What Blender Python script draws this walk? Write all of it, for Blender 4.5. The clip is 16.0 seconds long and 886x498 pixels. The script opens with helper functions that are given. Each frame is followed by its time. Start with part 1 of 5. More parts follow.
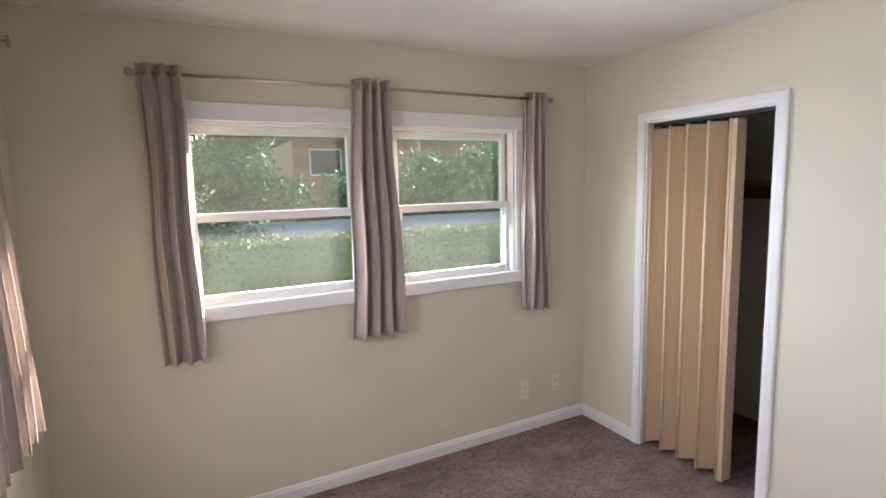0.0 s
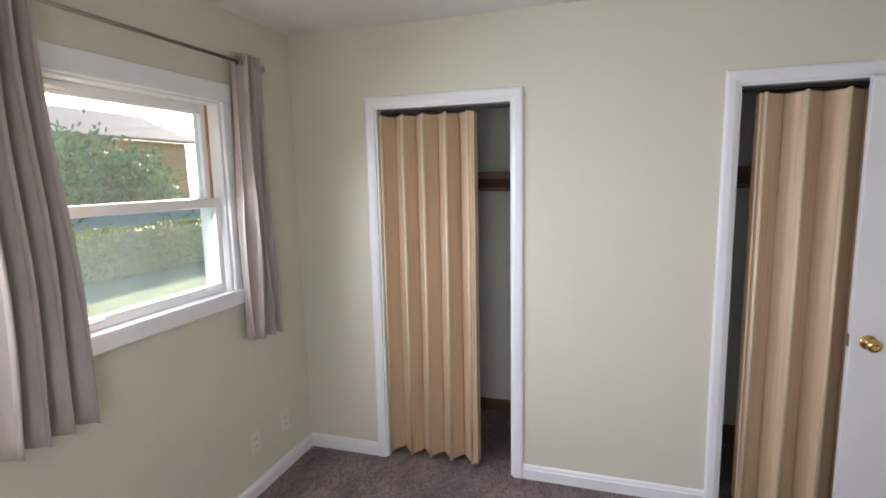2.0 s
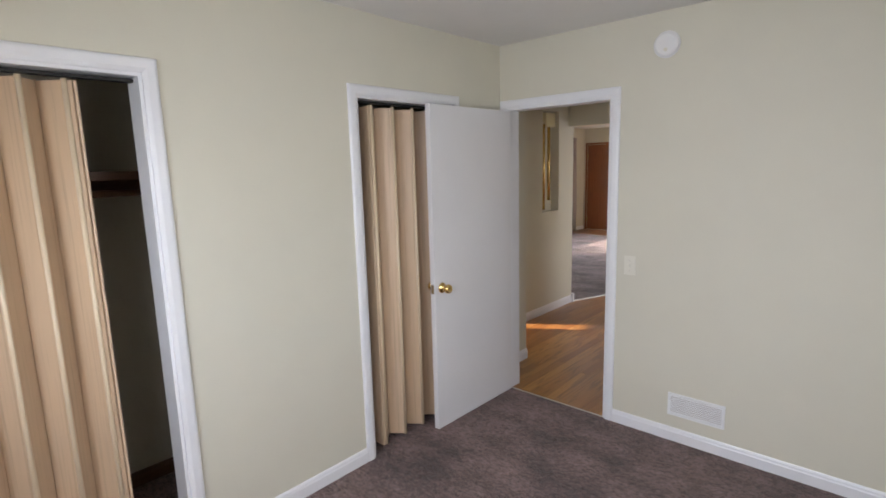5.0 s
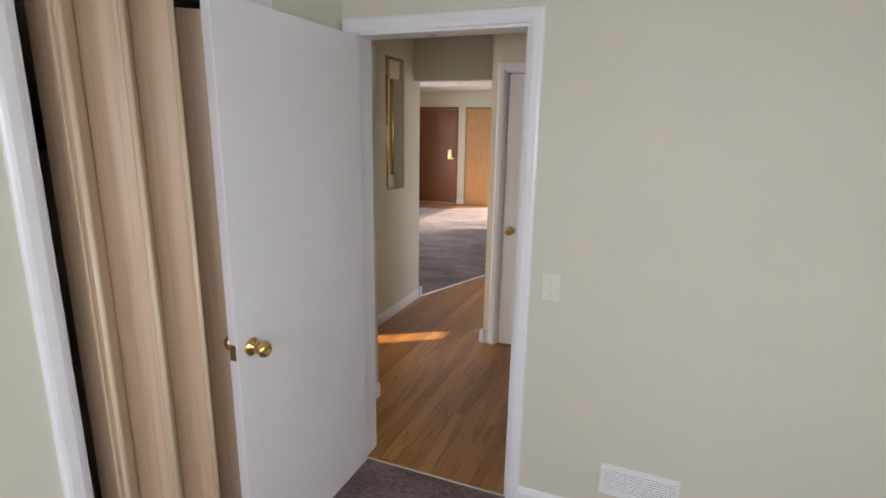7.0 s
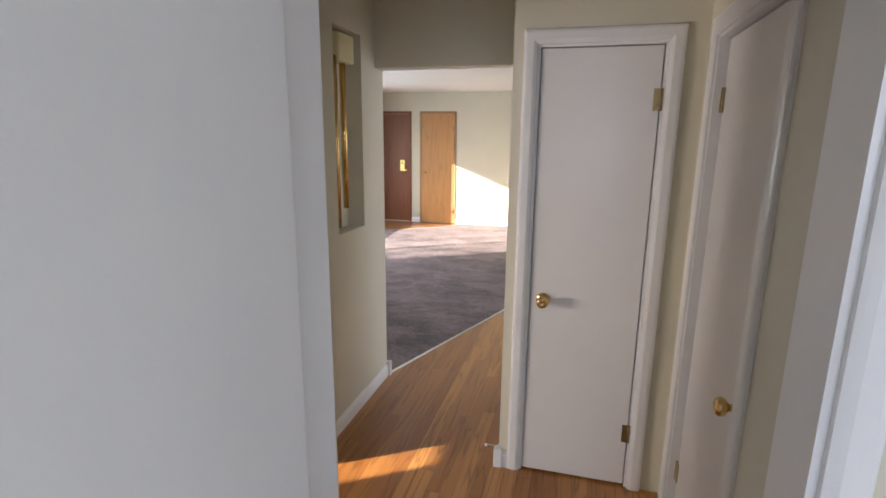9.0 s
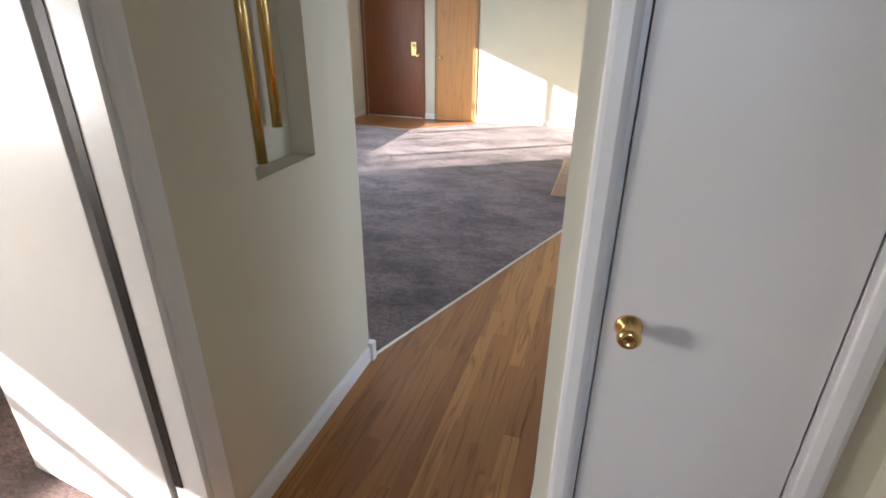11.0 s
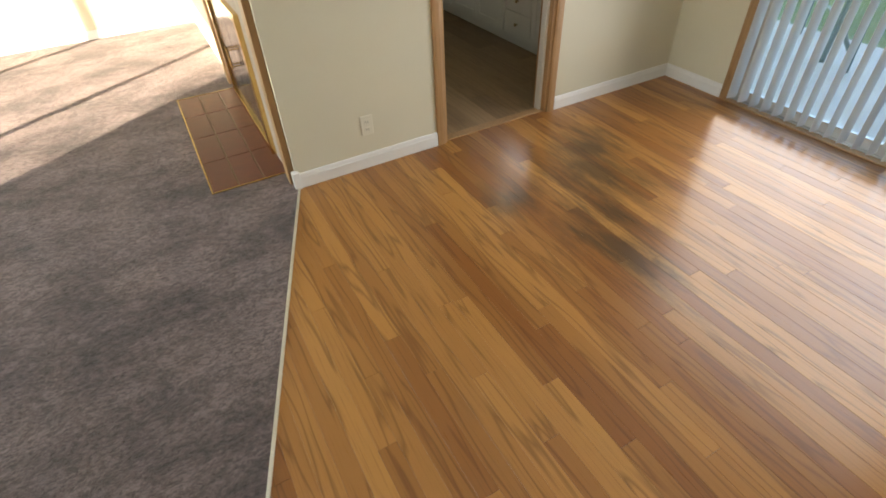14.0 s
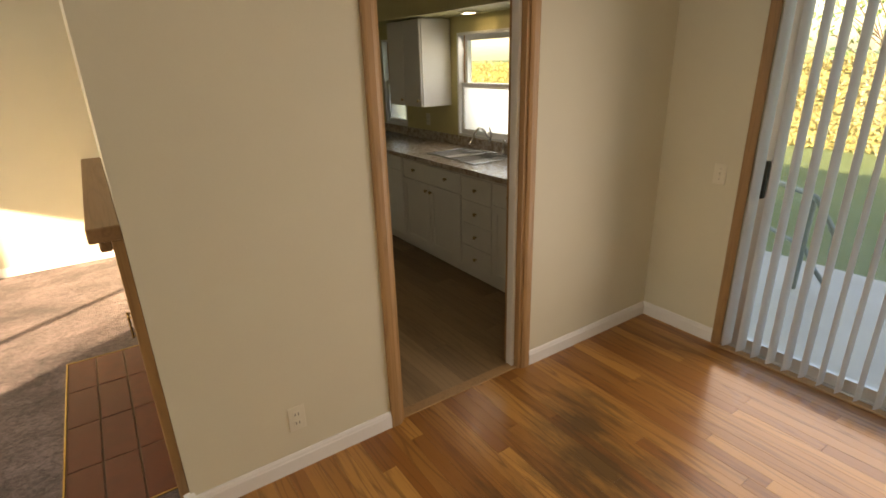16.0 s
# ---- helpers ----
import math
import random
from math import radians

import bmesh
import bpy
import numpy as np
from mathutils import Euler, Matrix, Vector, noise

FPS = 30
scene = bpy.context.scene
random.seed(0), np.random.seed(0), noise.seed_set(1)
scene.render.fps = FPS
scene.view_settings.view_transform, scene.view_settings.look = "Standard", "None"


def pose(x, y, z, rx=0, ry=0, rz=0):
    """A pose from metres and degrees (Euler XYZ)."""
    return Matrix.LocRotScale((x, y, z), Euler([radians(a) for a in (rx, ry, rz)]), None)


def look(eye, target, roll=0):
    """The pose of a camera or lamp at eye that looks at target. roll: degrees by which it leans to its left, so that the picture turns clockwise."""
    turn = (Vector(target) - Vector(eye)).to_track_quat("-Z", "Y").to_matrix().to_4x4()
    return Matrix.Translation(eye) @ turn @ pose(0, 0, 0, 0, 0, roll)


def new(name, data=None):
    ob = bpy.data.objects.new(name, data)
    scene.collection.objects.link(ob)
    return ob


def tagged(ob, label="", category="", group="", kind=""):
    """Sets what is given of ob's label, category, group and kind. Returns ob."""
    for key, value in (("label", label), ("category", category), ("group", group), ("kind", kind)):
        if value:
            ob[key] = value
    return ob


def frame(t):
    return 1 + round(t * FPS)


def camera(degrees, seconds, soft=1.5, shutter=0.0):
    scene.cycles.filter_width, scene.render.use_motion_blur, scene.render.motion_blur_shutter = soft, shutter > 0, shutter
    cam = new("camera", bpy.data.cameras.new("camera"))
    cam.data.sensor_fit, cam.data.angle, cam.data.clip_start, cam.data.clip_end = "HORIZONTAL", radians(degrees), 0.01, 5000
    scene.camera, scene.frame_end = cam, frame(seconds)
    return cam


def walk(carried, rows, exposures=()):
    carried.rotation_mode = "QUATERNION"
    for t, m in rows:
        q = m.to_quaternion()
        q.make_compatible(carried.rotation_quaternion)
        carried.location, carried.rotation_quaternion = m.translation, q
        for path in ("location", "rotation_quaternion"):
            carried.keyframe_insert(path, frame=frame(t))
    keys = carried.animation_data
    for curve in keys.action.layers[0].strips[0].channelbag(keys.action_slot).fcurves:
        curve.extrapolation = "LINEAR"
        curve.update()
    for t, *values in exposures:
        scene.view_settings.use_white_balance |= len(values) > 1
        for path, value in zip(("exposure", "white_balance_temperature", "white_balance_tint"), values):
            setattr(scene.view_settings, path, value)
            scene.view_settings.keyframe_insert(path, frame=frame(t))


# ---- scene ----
cam = camera(82.0, 16.0, soft=1.7)
PATH = [
    (0, (0.513, 0.836, 1.685), (1.427, 2.598, 1.437), -1.4),
    (0.5, (0.383, 1.059, 1.674), (1.643, 2.587, 1.396), -1.5),
    (1, (0.347, 1.229, 1.647), (1.890, 2.467, 1.354), -1.4),
    (1.5, (0.423, 1.461, 1.655), (2.156, 2.421, 1.381), -1.2),
    (2, (0.422, 1.815, 1.645), (2.309, 2.415, 1.369), -1.2),
    (2.5, (0.445, 2.131, 1.641), (2.408, 2.387, 1.356), -1.6),
    (3, (0.469, 2.403, 1.648), (2.448, 2.322, 1.370), -1.6),
    (3.5, (0.487, 2.707, 1.660), (2.412, 2.239, 1.382), -1.6),
    (4, (0.641, 2.836, 1.654), (2.439, 2.013, 1.353), -1.6),
    (4.5, (0.755, 2.916, 1.662), (2.354, 1.756, 1.351), -1.5),
    (5, (0.871, 2.977, 1.658), (2.205, 1.522, 1.336), -1.6),
    (5.2, (0.914, 2.951, 1.651), (2.156, 1.415, 1.337), -1.6),
    (7.3, (1.921, 1.768, 1.641), (2.590, -0.057, 1.167), 0.9),
    (7.5, (2.022, 1.624, 1.629), (2.658, -0.207, 1.138), 0.5),
    (8, (2.261, 1.272, 1.644), (2.789, -0.587, 1.129), 0.0),
    (10.3, (2.698, -0.048, 1.665), (3.204, -1.958, 1.355), 1.1),
    (10.5, (2.730, -0.173, 1.650), (3.264, -2.043, 1.180), 0.9),
    (11, (2.784, -0.536, 1.593), (3.331, -2.269, 0.759), 0.5),
    (11.5, (2.936, -0.899, 1.561), (3.477, -2.484, 0.467), -2.2),
    (12, (3.110, -1.266, 1.560), (3.525, -2.801, 0.347), -5.4),
    (12.5, (3.212, -1.671, 1.566), (3.349, -3.181, 0.262), -6.5),
    (13, (3.332, -2.035, 1.584), (3.093, -3.483, 0.225), -5.4),
    (13.5, (3.305, -2.372, 1.579), (2.779, -3.747, 0.225), -4.0),
    (14, (3.189, -2.654, 1.569), (2.490, -4.001, 0.266), -2.8),
    (14.5, (3.075, -2.917, 1.587), (2.259, -4.244, 0.333), -1.9),
    (15, (2.923, -3.115, 1.596), (2.018, -4.502, 0.475), -1.3),
    (15.5, (2.800, -3.247, 1.628), (1.830, -4.723, 0.690), -1.0),
    (16, (2.785, -3.320, 1.663), (1.746, -4.880, 0.966), -1.7),
]
EXPOSURES = [(0, 2.3, 6550, 23), (2, 2.15, 6450, 22), (5, 2.1, 6550, 21), (8, 2.1, 6650, 22), (10.5, 2.55, 5450, 14), (11.2, 2.28, 5800, 14), (12, 2.7, 5500, 13), (12.5, 2.75, 5450, 12), (13.2, 2.7, 5900, 8), (14, 2.5, 7100, 9), (15, 2.35, 8500, 13), (16, 2.0, 9400, 19)]
walk(cam, [(t, look(eye, target, roll)) for t, eye, target, roll in PATH], EXPOSURES)

# ---- world, sun ----
SUN_WAY = Vector((-1.0, -0.66, -0.405)).normalized()
SUN_EL = math.asin(-SUN_WAY.z)
SUN_AZ = math.atan2(-SUN_WAY.x, -SUN_WAY.y)
world = bpy.data.worlds.new("sky")
scene.world = world
world.use_nodes = True
wn = world.node_tree
sky = wn.nodes.new("ShaderNodeTexSky")
sky.sky_type = 'NISHITA'
sky.sun_disc = False
sky.sun_elevation = SUN_EL
sky.sun_rotation = SUN_AZ
sky.air_density, sky.dust_density, sky.ozone_density = 1.0, 1.5, 1.0
wn.links.new(sky.outputs[0], wn.nodes["Background"].inputs[0])
wn.nodes["Background"].inputs[1].default_value = 0.15
sun_data = bpy.data.lights.new("sun", 'SUN')
sun_data.energy, sun_data.angle, sun_data.color = 5.0, radians(0.6), (1.0, 0.88, 0.72)
sun = new("sun", sun_data)
sun.matrix_world = look((20, 14, 8), Vector((20, 14, 8)) + SUN_WAY)



def sky_window(x, y, z, w, h, way, watts, tint=(0.80, 0.90, 1.0)):
    """Soft daylight of the open sky that enters by a window opening, towards way."""
    l = bpy.data.lights.new("window_daylight", 'AREA')
    l.spread = radians(150)
    l.shape, l.size, l.size_y, l.energy, l.color = 'RECTANGLE', w, h, watts, tint
    ob = new("window_daylight", l)
    ob.matrix_world = look((x, y, z), Vector((x, y, z)) + Vector(way))
    return ob


sky_window(0.97, 3.522, 1.57, 0.68, 0.86, (0, -1, -0.45), 4.0)
sky_window(2.04, 3.522, 1.57, 0.74, 0.86, (0, -1, -0.45), 4.3)
sky_window(-0.07, 1.90, 1.57, 0.9, 0.95, (1, 0, -0.4), 3.6)
sky_window(7.04, -5.90, 1.25, 3.1, 1.5, (-1, 0, -0.2), 17)
sky_window(7.04, 0.40, 1.25, 1.1, 0.65, (-1, -0.25, 0.1), 21, (1.0, 0.90, 0.78))
sky_window(0.07, -3.66, 1.02, 1.85, 1.9, (1, 0, -0.01), 6, (0.95, 0.96, 1.0))
sky_window(-0.22, -6.82, 1.43, 0.9, 0.85, (1, 0, -0.3), 1.8)

# ---- materials ----
def mat(name):
    m = bpy.data.materials.new(name)
    m.use_nodes = True
    return m, m.node_tree, m.node_tree.nodes["Principled BSDF"]


def node(nt, kind, **inputs):
    n = nt.nodes.new(kind)
    for k, v in inputs.items():
        n.inputs[k.replace("_", " ")].default_value = v
    return n


def mixcol(nt, fac, a, b):
    m = nt.nodes.new("ShaderNodeMix")
    m.data_type = 'RGBA'
    for i, v in ((0, fac), (6, a), (7, b)):
        if hasattr(v, "is_linked"):
            nt.links.new(v, m.inputs[i])
        else:
            m.inputs[i].default_value = v if i == 0 else (*v, 1)
    return m.outputs[2]


def ramp(nt, src, lo, hi):
    r = nt.nodes.new("ShaderNodeMapRange")
    r.inputs[1].default_value, r.inputs[2].default_value = lo, hi
    nt.links.new(src, r.inputs[0])
    return r.outputs[0]


def coords(nt, space="Object", scale=(1, 1, 1)):
    tc = nt.nodes.new("ShaderNodeTexCoord")
    mp = nt.nodes.new("ShaderNodeMapping")
    mp.inputs["Scale"].default_value = scale
    if space == "World":
        g = nt.nodes.new("ShaderNodeNewGeometry")
        nt.links.new(g.outputs["Position"], mp.inputs[0])
    else:
        nt.links.new(tc.outputs[space], mp.inputs[0])
    return mp.outputs[0]


def noise_tex(nt, vec, scale, detail=4, rough=0.6):
    n = node(nt, "ShaderNodeTexNoise", Scale=scale, Detail=detail, Roughness=rough)
    nt.links.new(vec, n.inputs["Vector"])
    return n.outputs["Fac"]


def bump(nt, bsdf, height, strength, dist):
    b = node(nt, "ShaderNodeBump", Strength=strength, Distance=dist)
    nt.links.new(height, b.inputs["Height"])
    nt.links.new(b.outputs[0], bsdf.inputs["Normal"])


def plain(name, col, rough=0.5, metal=0.0, vary=0.06, scale=3.0, grain=120.0, relief=0.0006, space="World"):
    """A surface with broad mottling, fine grain and faint relief."""
    m, nt, b = mat(name)
    v = coords(nt, space)
    big = noise_tex(nt, v, scale, 5)
    fine = noise_tex(nt, v, grain, 3)
    dark = tuple(c * (1 - 2 * vary) for c in col)
    lite = tuple(min(1, c * (1 + vary)) for c in col)
    c1 = mixcol(nt, ramp(nt, big, 0.3, 0.7), dark, lite)
    c2 = mixcol(nt, ramp(nt, fine, 0.2, 0.8), tuple(c * 0.94 for c in col), lite)
    nt.links.new(mixcol(nt, 0.3, c1, c2), b.inputs["Base Color"])
    r = nt.nodes.new("ShaderNodeMapRange")
    r.inputs[3].default_value, r.inputs[4].default_value = max(0.02, rough - 0.02), min(1, rough + 0.03)
    nt.links.new(big, r.inputs[0])
    nt.links.new(r.outputs[0], b.inputs["Roughness"])
    b.inputs["Metallic"].default_value = metal
    if relief:
        bump(nt, b, fine, 0.6, relief)
    return m


WALL = plain("cream wall paint", (0.665, 0.635, 0.515), 0.55, vary=0.03, scale=1.2, grain=160, relief=0.0008)
CEIL = plain("white ceiling paint", (0.78, 0.77, 0.74), 0.8, vary=0.02, grain=90, relief=0.001)
TRIM = plain("white gloss paint", (0.80, 0.80, 0.80), 0.28, vary=0.02, scale=6, grain=60, relief=0.0003)
DOORW = plain("white door paint", (0.78, 0.77, 0.76), 0.33, vary=0.02, scale=2, grain=110, relief=0.0004)
VINYL = plain("white vinyl", (0.82, 0.82, 0.80), 0.35, vary=0.01)
BRASS = plain("polished brass", (0.80, 0.56, 0.22), 0.16, 1.0, vary=0.06, scale=20)
AGED = plain("aged brass", (0.42, 0.32, 0.16), 0.32, 1.0, vary=0.15, scale=30)
CHROME = plain("chrome", (0.75, 0.75, 0.76), 0.12, 1.0, vary=0.02)
NICKEL = plain("brushed nickel", (0.45, 0.40, 0.36), 0.28, 1.0, vary=0.05)
STEEL = plain("stainless steel", (0.55, 0.55, 0.55), 0.25, 1.0, vary=0.05, scale=8)
# dark metal parts, and the shade strips at the east room door's hinge gap
DARK_METAL_OR_SHADE = plain("dark metal", (0.03, 0.028, 0.025), 0.45, 0.6)
IVORY = plain("ivory plastic", (0.74, 0.71, 0.60), 0.35, vary=0.01)
CREAMP = plain("cream chime cover", (0.74, 0.66, 0.40), 0.4, vary=0.03)
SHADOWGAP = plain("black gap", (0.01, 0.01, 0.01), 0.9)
CABW = plain("white cabinet paint", (0.76, 0.75, 0.72), 0.35, vary=0.02)
CONCRETE = plain("patio concrete", (0.60, 0.60, 0.59), 0.85, vary=0.12, scale=2.5, grain=60, relief=0.003)
GREYSTEEL = plain("painted steel rail", (0.16, 0.22, 0.23), 0.45, 0.3, vary=0.1)
KITWALL = plain("yellow kitchen paint", (0.62, 0.56, 0.28), 0.5, vary=0.03)


def carpet_mat(name, col):
    m, nt, b = mat(name)
    v = coords(nt, "World")
    warp = coords(nt, "World", (1.0, 1.5, 1.0))
    big = noise_tex(nt, warp, 2.0, 7, 0.72)
    mid = noise_tex(nt, v, 14, 4, 0.7)
    tuft = noise_tex(nt, coords(nt, "World", (1.0, 1.7, 1.0)), 42, 5, 0.85)
    c = mixcol(nt, ramp(nt, big, 0.38, 0.62), tuple(x * 0.55 for x in col), tuple(x * 1.5 for x in col))
    c2 = nt.nodes.new("ShaderNodeMix")
    c2.data_type, c2.blend_type = 'RGBA', 'MULTIPLY'
    c2.inputs[0].default_value = 0.75
    nt.links.new(c, c2.inputs[6])
    cr = nt.nodes.new("ShaderNodeMapRange")
    cr.inputs[1].default_value, cr.inputs[2].default_value = 0.40, 0.60
    cr.inputs[3].default_value, cr.inputs[4].default_value = 0.3, 1.6
    nt.links.new(tuft, cr.inputs[0])
    nt.links.new(cr.outputs[0], c2.inputs[7])
    nt.links.new(c2.outputs[2], b.inputs["Base Color"])
    b.inputs["Roughness"].default_value = 1.0
    b.inputs["Specular IOR Level"].default_value = 0.05
    b.inputs["Sheen Weight"].default_value = 0.25
    b.inputs["Sheen Roughness"].default_value = 0.6
    add = node(nt, "ShaderNodeMath")
    add.operation = 'ADD'
    nt.links.new(tuft, add.inputs[0])
    nt.links.new(mid, add.inputs[1])
    bump(nt, b, add.outputs[0], 1.0, 0.022)
    return m


CARPET = carpet_mat("mauve brown carpet", (0.235, 0.15, 0.133))
CARPET_L = carpet_mat("mauve grey living carpet", (0.20, 0.146, 0.140))


def wood_mat(name, lo, mid_c, hi, rough, along=1, scale=1.0, coat=0.0, per_piece=True, stain=False, rings=0.3):
    """Sawn wood: long grain along axis (0 x, 1 y, 2 z), each piece in its own tone."""
    m, nt, b = mat(name)
    info = nt.nodes.new("ShaderNodeObjectInfo")
    g = nt.nodes.new("ShaderNodeNewGeometry")
    off = node(nt, "ShaderNodeVectorMath")
    off.operation = 'SCALE'
    off.inputs[0].default_value = (37.0, 53.0, 29.0)
    nt.links.new(info.outputs["Random"], off.inputs["Scale"])
    add = node(nt, "ShaderNodeVectorMath")
    add.operation = 'ADD'
    nt.links.new(g.outputs["Position"], add.inputs[0])
    nt.links.new(off.outputs[0], add.inputs[1])
    s = [13.0 * scale] * 3
    s[along] = 0.95 * scale
    mp = node(nt, "ShaderNodeMapping")
    mp.inputs["Scale"].default_value = s
    nt.links.new(add.outputs[0], mp.inputs[0])
    dist = node(nt, "ShaderNodeTexNoise", Scale=0.9, Detail=2.0)
    nt.links.new(mp.outputs[0], dist.inputs["Vector"])
    ring = node(nt, "ShaderNodeMath")
    ring.operation = 'MULTIPLY'
    ring.inputs[1].default_value = 12.0
    nt.links.new(dist.outputs["Fac"], ring.inputs[0])
    sn = node(nt, "ShaderNodeMath")
    sn.operation = 'PINGPONG'
    sn.inputs[1].default_value = 1.0
    nt.links.new(ring.outputs[0], sn.inputs[0])
    fs = [150.0 * scale] * 3
    fs[along] = 3.0 * scale
    mp2 = node(nt, "ShaderNodeMapping")
    mp2.inputs["Scale"].default_value = fs
    nt.links.new(add.outputs[0], mp2.inputs[0])
    pore = noise_tex(nt, mp2.outputs[0], 1.0, 4, 0.7)
    base = mixcol(nt, info.outputs["Random"] if per_piece else 0.5, lo, hi)
    tone = mixcol(nt, 0.15, base, mid_c)
    ringed = mixcol(nt, ramp(nt, sn.outputs[0], 0.66, 1.0), tone, tuple(c * 0.5 for c in lo))
    soft = nt.nodes.new("ShaderNodeMix")
    soft.data_type = 'RGBA'
    soft.inputs[0].default_value = rings
    nt.links.new(tone, soft.inputs[6])
    nt.links.new(ringed, soft.inputs[7])
    pored = mixcol(nt, ramp(nt, pore, 0.52, 1.0), soft.outputs[2], tuple(c * 0.5 for c in lo))
    out = pored
    if stain:
        w = nt.nodes.new("ShaderNodeNewGeometry")
        tot = None
        for (cx, cy, rx, ry) in STAINS:
            mpp = node(nt, "ShaderNodeMapping")
            mpp.inputs["Location"].default_value = (-cx / rx, -cy / ry, 0)
            mpp.inputs["Scale"].default_value = (1 / rx, 1 / ry, 0)
            nt.links.new(w.outputs["Position"], mpp.inputs[0])
            ln = node(nt, "ShaderNodeVectorMath")
            ln.operation = 'LENGTH'
            nt.links.new(mpp.outputs[0], ln.inputs[0])
            nz = noise_tex(nt, coords(nt, "World", (9, 1.6, 1)), 1.6, 5, 0.7)
            a2 = node(nt, "ShaderNodeMath")
            a2.operation = 'MULTIPLY_ADD'
            a2.inputs[1].default_value, a2.inputs[2].default_value = 2.6, -1.25
            nt.links.new(nz, a2.inputs[0])
            a3 = node(nt, "ShaderNodeMath")
            a3.operation = 'ADD'
            nt.links.new(ln.outputs["Value"], a3.inputs[0])
            nt.links.new(a2.outputs[0], a3.inputs[1])
            f = ramp(nt, a3.outputs[0], 1.0, 0.15)
            if tot is None:
                tot = f
            else:
                mx = node(nt, "ShaderNodeMath")
                mx.operation = 'MAXIMUM'
                nt.links.new(tot, mx.inputs[0])
                nt.links.new(f, mx.inputs[1])
                tot = mx.outputs[0]
        sc = node(nt, "ShaderNodeMath")
        sc.operation = 'MULTIPLY'
        sc.inputs[1].default_value = 0.86
        nt.links.new(tot, sc.inputs[0])
        out = mixcol(nt, sc.outputs[0], pored, (0.075, 0.040, 0.015))
    nt.links.new(out, b.inputs["Base Color"])
    rr = nt.nodes.new("ShaderNodeMapRange")
    rr.inputs[3].default_value, rr.inputs[4].default_value = rough - 0.05, rough + 0.12
    nt.links.new(pore, rr.inputs[0])
    nt.links.new(rr.outputs[0], b.inputs["Roughness"])
    b.inputs["Coat Weight"].default_value = coat
    b.inputs["Coat Roughness"].default_value = 0.16
    bump(nt, b, pore, 0.25, 0.0008)
    return m


STAINS = [(1.30, -4.40, 0.36, 0.45), (1.65, -3.85, 0.18, 0.55), (1.15, -4.62, 0.38, 0.28), (1.82, -4.45, 0.20, 0.22), (1.50, -4.10, 0.20, 0.40)]
OAK = wood_mat("oak floor", (0.25, 0.088, 0.019), (0.38, 0.160, 0.037), (0.54, 0.268, 0.073), 0.27, 1, coat=0.30, stain=True, rings=0.56)
ENTRYOAK = wood_mat("entry oak floor", (0.30, 0.12, 0.04), (0.40, 0.18, 0.06), (0.48, 0.25, 0.09), 0.3, 0, coat=0.3)
CASEWOOD = wood_mat("fir casing", (0.34, 0.19, 0.085), (0.40, 0.23, 0.11), (0.45, 0.27, 0.13), 0.38, 2, 1.2)
ACCORD = wood_mat("maple vinyl", (0.56, 0.40, 0.255), (0.59, 0.43, 0.28), (0.62, 0.455, 0.30), 0.42, 2, 0.5, rings=0.06)
BEAD = plain("pale vinyl bead", (0.70, 0.56, 0.38), 0.4, vary=0.02)
REDDOOR = wood_mat("mahogany door", (0.17, 0.055, 0.022), (0.24, 0.085, 0.035), (0.28, 0.10, 0.04), 0.35, 2, 0.7)
ORANGEDOOR = wood_mat("birch door", (0.50, 0.25, 0.085), (0.55, 0.29, 0.10), (0.58, 0.31, 0.12), 0.35, 2, 0.6)
BROWNWOOD = wood_mat("brown shelf wood", (0.10, 0.045, 0.02), (0.14, 0.06, 0.03), (0.17, 0.08, 0.04), 0.5, 1, 1.2)
MANTEL = wood_mat("mantel wood", (0.20, 0.11, 0.05), (0.25, 0.14, 0.07), (0.28, 0.16, 0.08), 0.4, 1, 0.9)
JAMBWOOD = wood_mat("window jamb wood", (0.44, 0.22, 0.09), (0.50, 0.27, 0.12), (0.55, 0.30, 0.14), 0.4, 2, 1.0)
KITFLOOR = wood_mat("kitchen vinyl plank", (0.22, 0.138, 0.07), (0.30, 0.195, 0.10), (0.38, 0.25, 0.135), 0.4, 1, 0.8)
SIDING = wood_mat("cedar siding", (0.38, 0.20, 0.09), (0.45, 0.25, 0.12), (0.5, 0.28, 0.13), 0.7, 0, 0.3)


def fabric_mat():
    m, nt, b = mat("taupe curtain fabric")
    v = coords(nt, "Object")
    weave = noise_tex(nt, coords(nt, "Object", (1, 1, 0.35)), 420, 2)
    slub = noise_tex(nt, coords(nt, "Object", (3, 3, 0.6)), 9, 5)
    c = mixcol(nt, ramp(nt, slub, 0.3, 0.7), (0.38, 0.32, 0.285), (0.47, 0.405, 0.365))
    nt.links.new(c, b.inputs["Base Color"])
    b.inputs["Roughness"].default_value = 0.75
    b.inputs["Sheen Weight"].default_value = 0.3
    bump(nt, b, weave, 0.5, 0.001)
    return m


FABRIC = fabric_mat()


